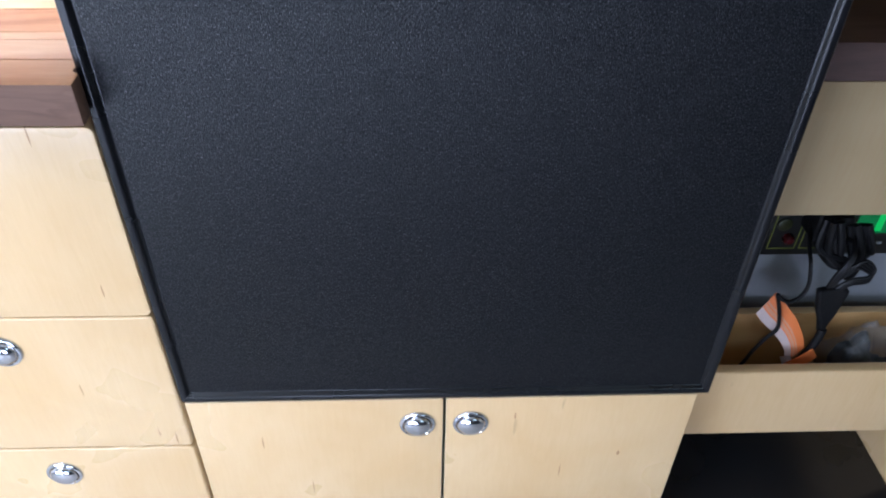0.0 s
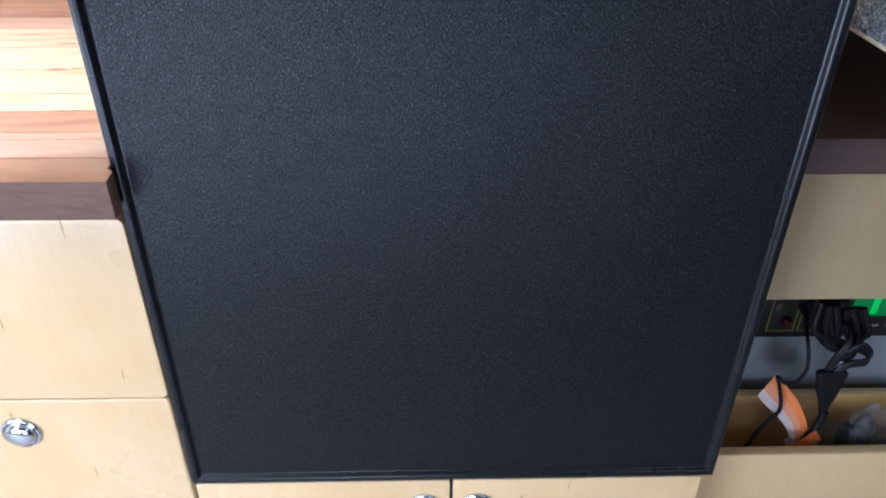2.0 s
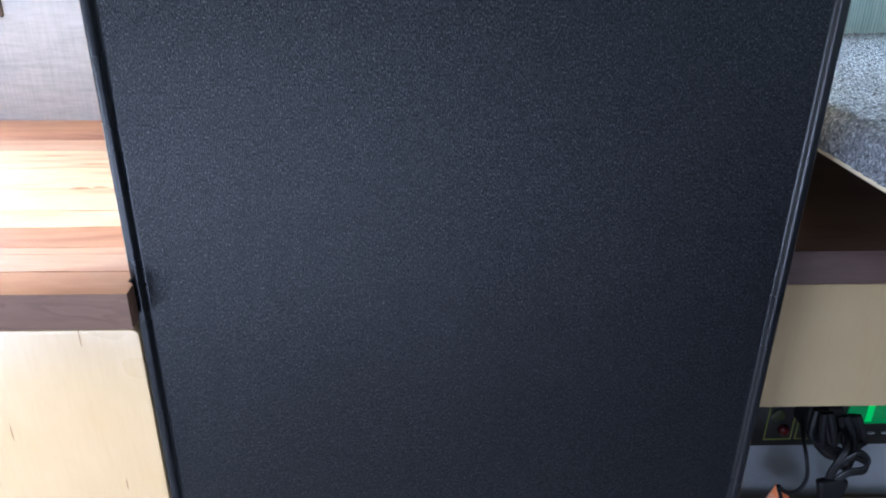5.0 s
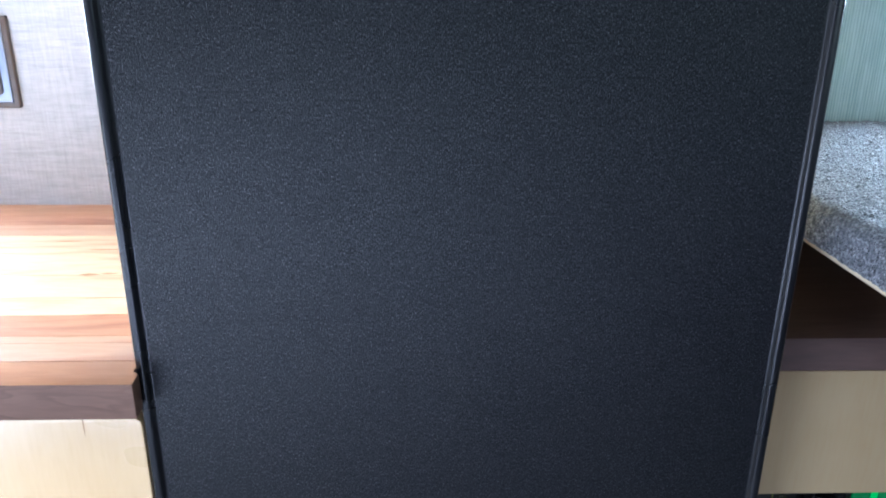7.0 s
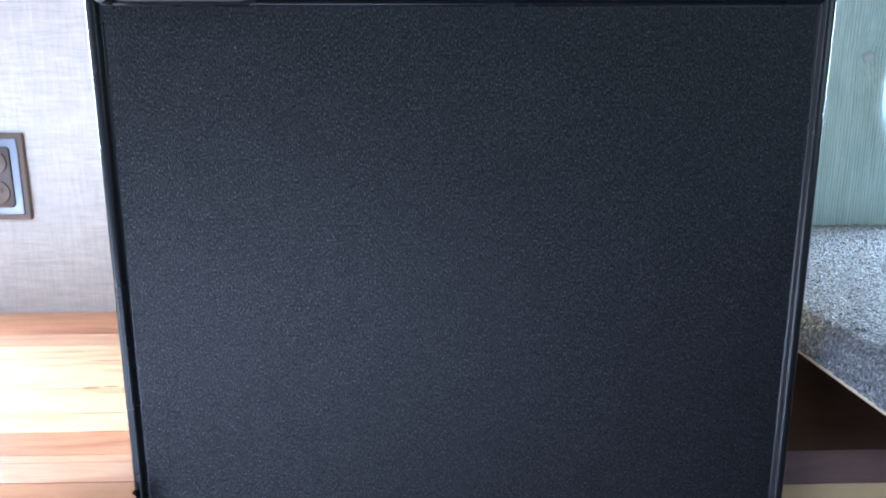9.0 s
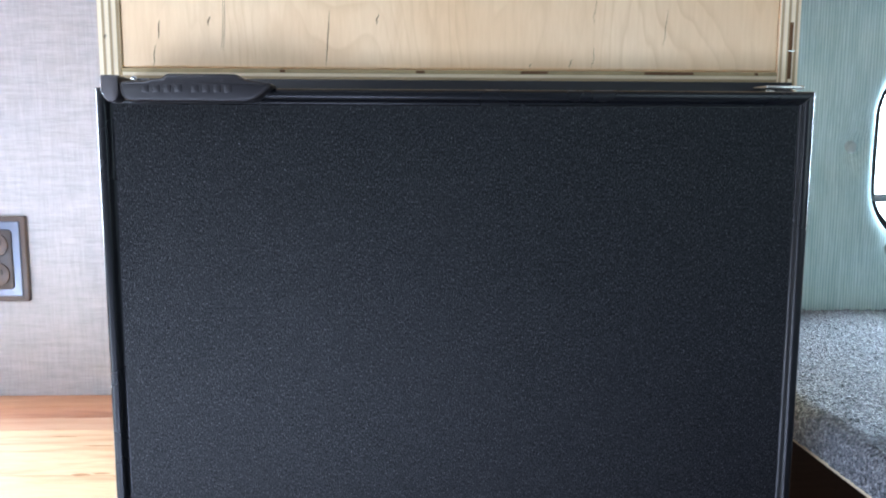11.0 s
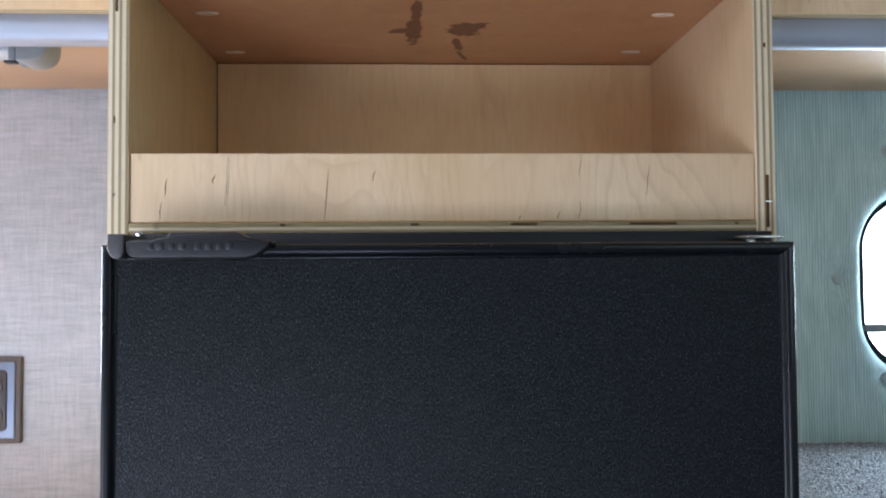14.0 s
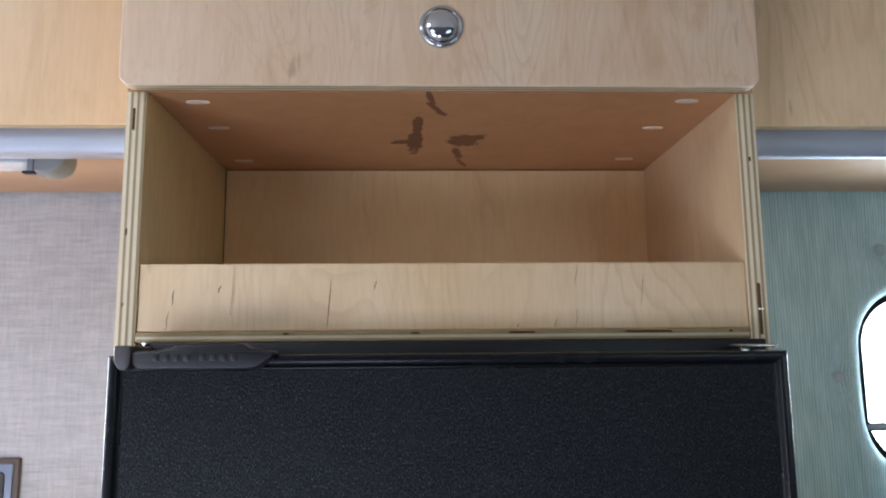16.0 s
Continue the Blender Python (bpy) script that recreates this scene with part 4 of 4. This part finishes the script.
for k in range(6):
    o, q = 0.0044 * (k - 2.5), 0.006 * math.sin(2.3 * k)
    part("cord_loop", tube([(0.4260 + 0.6 * o, 0.150 + q, 0.650), (0.4290 + o, 0.146 + q, 0.622 + 0.4 * o), (0.4400 + 0.9 * o, 0.142, 0.600 - 0.6 * o), (0.4580 + 0.4 * o, 0.140 + q, 0.588 - o), (0.4720 + 0.3 * o, 0.142, 0.592 + o), (0.4700 + o, 0.148 + q, 0.612), (0.4600 + o, 0.152, 0.640)], 0.0040, 8, 5), RUBBER, hang, "thick black cord")
sleeve = [(0.4215, 0.5715), (0.4275, 0.5735), (0.4500, 0.5770), (0.4590, 0.5720), (0.4565, 0.5520), (0.4545, 0.5330), (0.4515, 0.5210), (0.4505, 0.5040), (0.4440, 0.5040), (0.4370, 0.5260), (0.4285, 0.5440), (0.4260, 0.5560)]
part("cord_sleeve", prism(sleeve, "y", 0.1155, 0.1260, 0.0036, 2), RUBBER, hang, "molded black sleeve", smooth=False)
part("cord_end", tube([(0.4470, 0.117, 0.512), (0.4455, 0.116, 0.497), (0.4425, 0.116, 0.482), (0.4385, 0.118, 0.466), (0.430, 0.124, 0.420), (0.430, 0.126, 0.383)], lambda t: 0.0050 - 0.001 * t, 10, 6), RUBBER, hang)


def ribbon(line, w, thick=0.0005):
    """A bent strip of paper along a line; w is the half width vector."""
    pts = smooth_line(line, 6)
    bm = bmesh.new()
    n = Vector(w).cross(pts[-1] - pts[0]).normalized() * thick
    rows = [[bm.verts.new(p + Vector(w) * s + n * q) for s, q in ((-1, 0), (1, 0), (1, 1), (-1, 1))] for p in pts]
    for a, b in zip(rows, rows[1:]):
        for i in range(4):
            bm.faces.new((a[i], a[(i + 1) % 4], b[(i + 1) % 4], b[i]))
    bm.faces.new(rows[0])
    bm.faces.new(rows[-1][::-1])
    bmesh.ops.recalc_face_normals(bm, faces=bm.faces)
    return bm


def sheet(left, right, s0, s1, thick=0.0005):
    """A stripe of a curled paper sheet between two edge lines; s0 and s1 are shares of the width."""
    a, b = smooth_line(left, 6), smooth_line(right, 6)
    rows = []
    bm = bmesh.new()
    for p, q in zip(a, b):
        lo, hi = p.lerp(q, s0), p.lerp(q, s1)
        lo.y -= 0.001 * math.sin(math.pi * s0)
        hi.y -= 0.001 * math.sin(math.pi * s1)
        rows.append([bm.verts.new(v) for v in (lo, hi, hi + Vector((0, thick, 0)), lo + Vector((0, thick, 0)))])
    for r, t in zip(rows, rows[1:]):
        for i in range(4):
            bm.faces.new((r[i], r[(i + 1) % 4], t[(i + 1) % 4], t[i]))
    bm.faces.new(rows[0])
    bm.faces.new(rows[-1][::-1])
    bmesh.ops.recalc_face_normals(bm, faces=bm.faces)
    return bm


tag = thing("cable_tag", (0.40, 0.12, 0.40), "curled orange and pale striped paper tag on the cable", "tag")
LEFT = [(0.3648, 0.1260, 0.5307), (0.3723, 0.1230, 0.5216), (0.3823, 0.1200, 0.5130), (0.3947, 0.1190, 0.5005), (0.4060, 0.1180, 0.4865), (0.4140, 0.1180, 0.4720), (0.4187, 0.1190, 0.4550)]
RIGHT = [(0.3791, 0.1260, 0.5637), (0.3853, 0.1230, 0.5572), (0.3933, 0.1200, 0.5491), (0.4030, 0.1180, 0.5380), (0.4123, 0.1170, 0.5260), (0.4263, 0.1170, 0.5020), (0.4365, 0.1180, 0.4780)]
for name, s0, s1, m, lab in (("pale_stripe", 0.0, 0.34, TAGGREY, "pale printed edge"), ("orange_stripe", 0.34, 0.39, ORANGE, ""), ("salmon_stripe", 0.39, 0.52, SALMON, ""), ("orange_stripe", 0.52, 0.56, ORANGE, ""), ("salmon_stripe", 0.56, 0.64, SALMON, ""), ("orange_half", 0.64, 1.0, ORANGE, "orange paper side")):
    part(name, sheet(LEFT, RIGHT, s0, s1), m, tag, lab, smooth="all")
part("folded_end", ribbon([(0.4190, 0.112, 0.4510), (0.4330, 0.1105, 0.4645), (0.4470, 0.112, 0.4775)], (0.0055, 0.0, -0.0075)), ORANGE, tag, "folded orange end", smooth=False)
part("silver_end", ribbon([(0.4160, 0.1165, 0.4660), (0.4215, 0.113, 0.4530), (0.4225, 0.115, 0.4400), (0.4200, 0.120, 0.3790)], (0.0062, 0.0, 0.0010)), FOIL, tag, "silvery tape end", smooth=False)


def crumpled(cx, cy, cz, rx, ry, rz, seed):
    bm = bmesh.new()
    bmesh.ops.create_icosphere(bm, subdivisions=4, radius=1.0)
    for v in bm.verts:
        n = noise.noise(v.co * 1.7 + Vector((seed, 0, 0))) * 0.45 + abs(noise.noise(v.co * 4.0 + Vector((0, seed, 0)))) * 0.30
        v.co *= 0.85 + n
        v.co = Vector((cx + v.co.x * rx, cy + v.co.y * ry, max(cz - rz * 0.9, cz + v.co.z * rz)))
    return bm


solid("plastic_bag", crumpled(0.509, 0.126, 0.430, 0.050, 0.026, 0.070, 3.1), BAG, "crumpled clear plastic bag in the tray", "bag", smooth=False)
solid("black_accessory", crumpled(0.512, 0.126, 0.422, 0.042, 0.022, 0.062, 8.4), BLACK, "black accessory inside the plastic bag", "accessory")

# ---- carpeted bed platform ----
bed = thing("bed_platform", (0.8, 0.15, 0.886), "bed platform covered with grey loop carpet", "bed")
BX = 0.3080
part("plywood_board", box(BX + 0.004, 1.5, -0.52, 0.470, 0.9805, 1.0005, 0.0006), PLY_Z, bed, "plywood board edge")
for px, py in ((1.2, -0.48), (1.2, 0.44), (0.75, 0.44)):
    part("leg", box(px, px + 0.03, py - 0.01, py + 0.02, 0.886 if py > 0.07 else 0.0, 0.9805, 0.001), MAPLE_LOW, bed)


def carpet():
    r, top = 0.014, 1.0225
    line = [(BX + 0.0035, 0.9850), (BX + 0.0005, 0.9862), (BX, 0.989)]
    line += [(BX, 0.989 + (top - r - 0.989) * k / 4) for k in range(1, 5)]
    line += [(BX + r - r * math.cos(radians(9 * k)), top - r + r * math.sin(radians(9 * k))) for k in range(1, 11)]
    x = BX + r
    while x < 0.72:
        x += 0.0032
        line.append((x, top))
    line += [(1.5, top)]
    ys = [-0.52, -0.34, -0.14] + [-0.14 + 0.0032 * k for k in range(1, 192)]
    bm = bmesh.new()
    rows = []
    for y in ys:
        row = []
        for x, z in line:
            j = noise.noise(Vector((x * 170, y * 170, z * 170)))
            o = 0.0016 * j + 0.0011 * random.uniform(-1, 1)
            side = 1.0 if x < BX + 0.004 and z < top - 0.004 else 0.0
            row.append(bm.verts.new((x - o * side, y + 0.0006 * random.uniform(-1, 1), z + o * (1 - side))))
        rows.append(row)
    for a, b in zip(rows, rows[1:]):
        for i in range(len(line) - 1):
            bm.faces.new((a[i], a[i + 1], b[i + 1], b[i]))
    bmesh.ops.recalc_face_normals(bm, faces=bm.faces)
    return bm


part("carpet", carpet(), CARPET, bed, "grey speckled loop carpet", smooth="all")
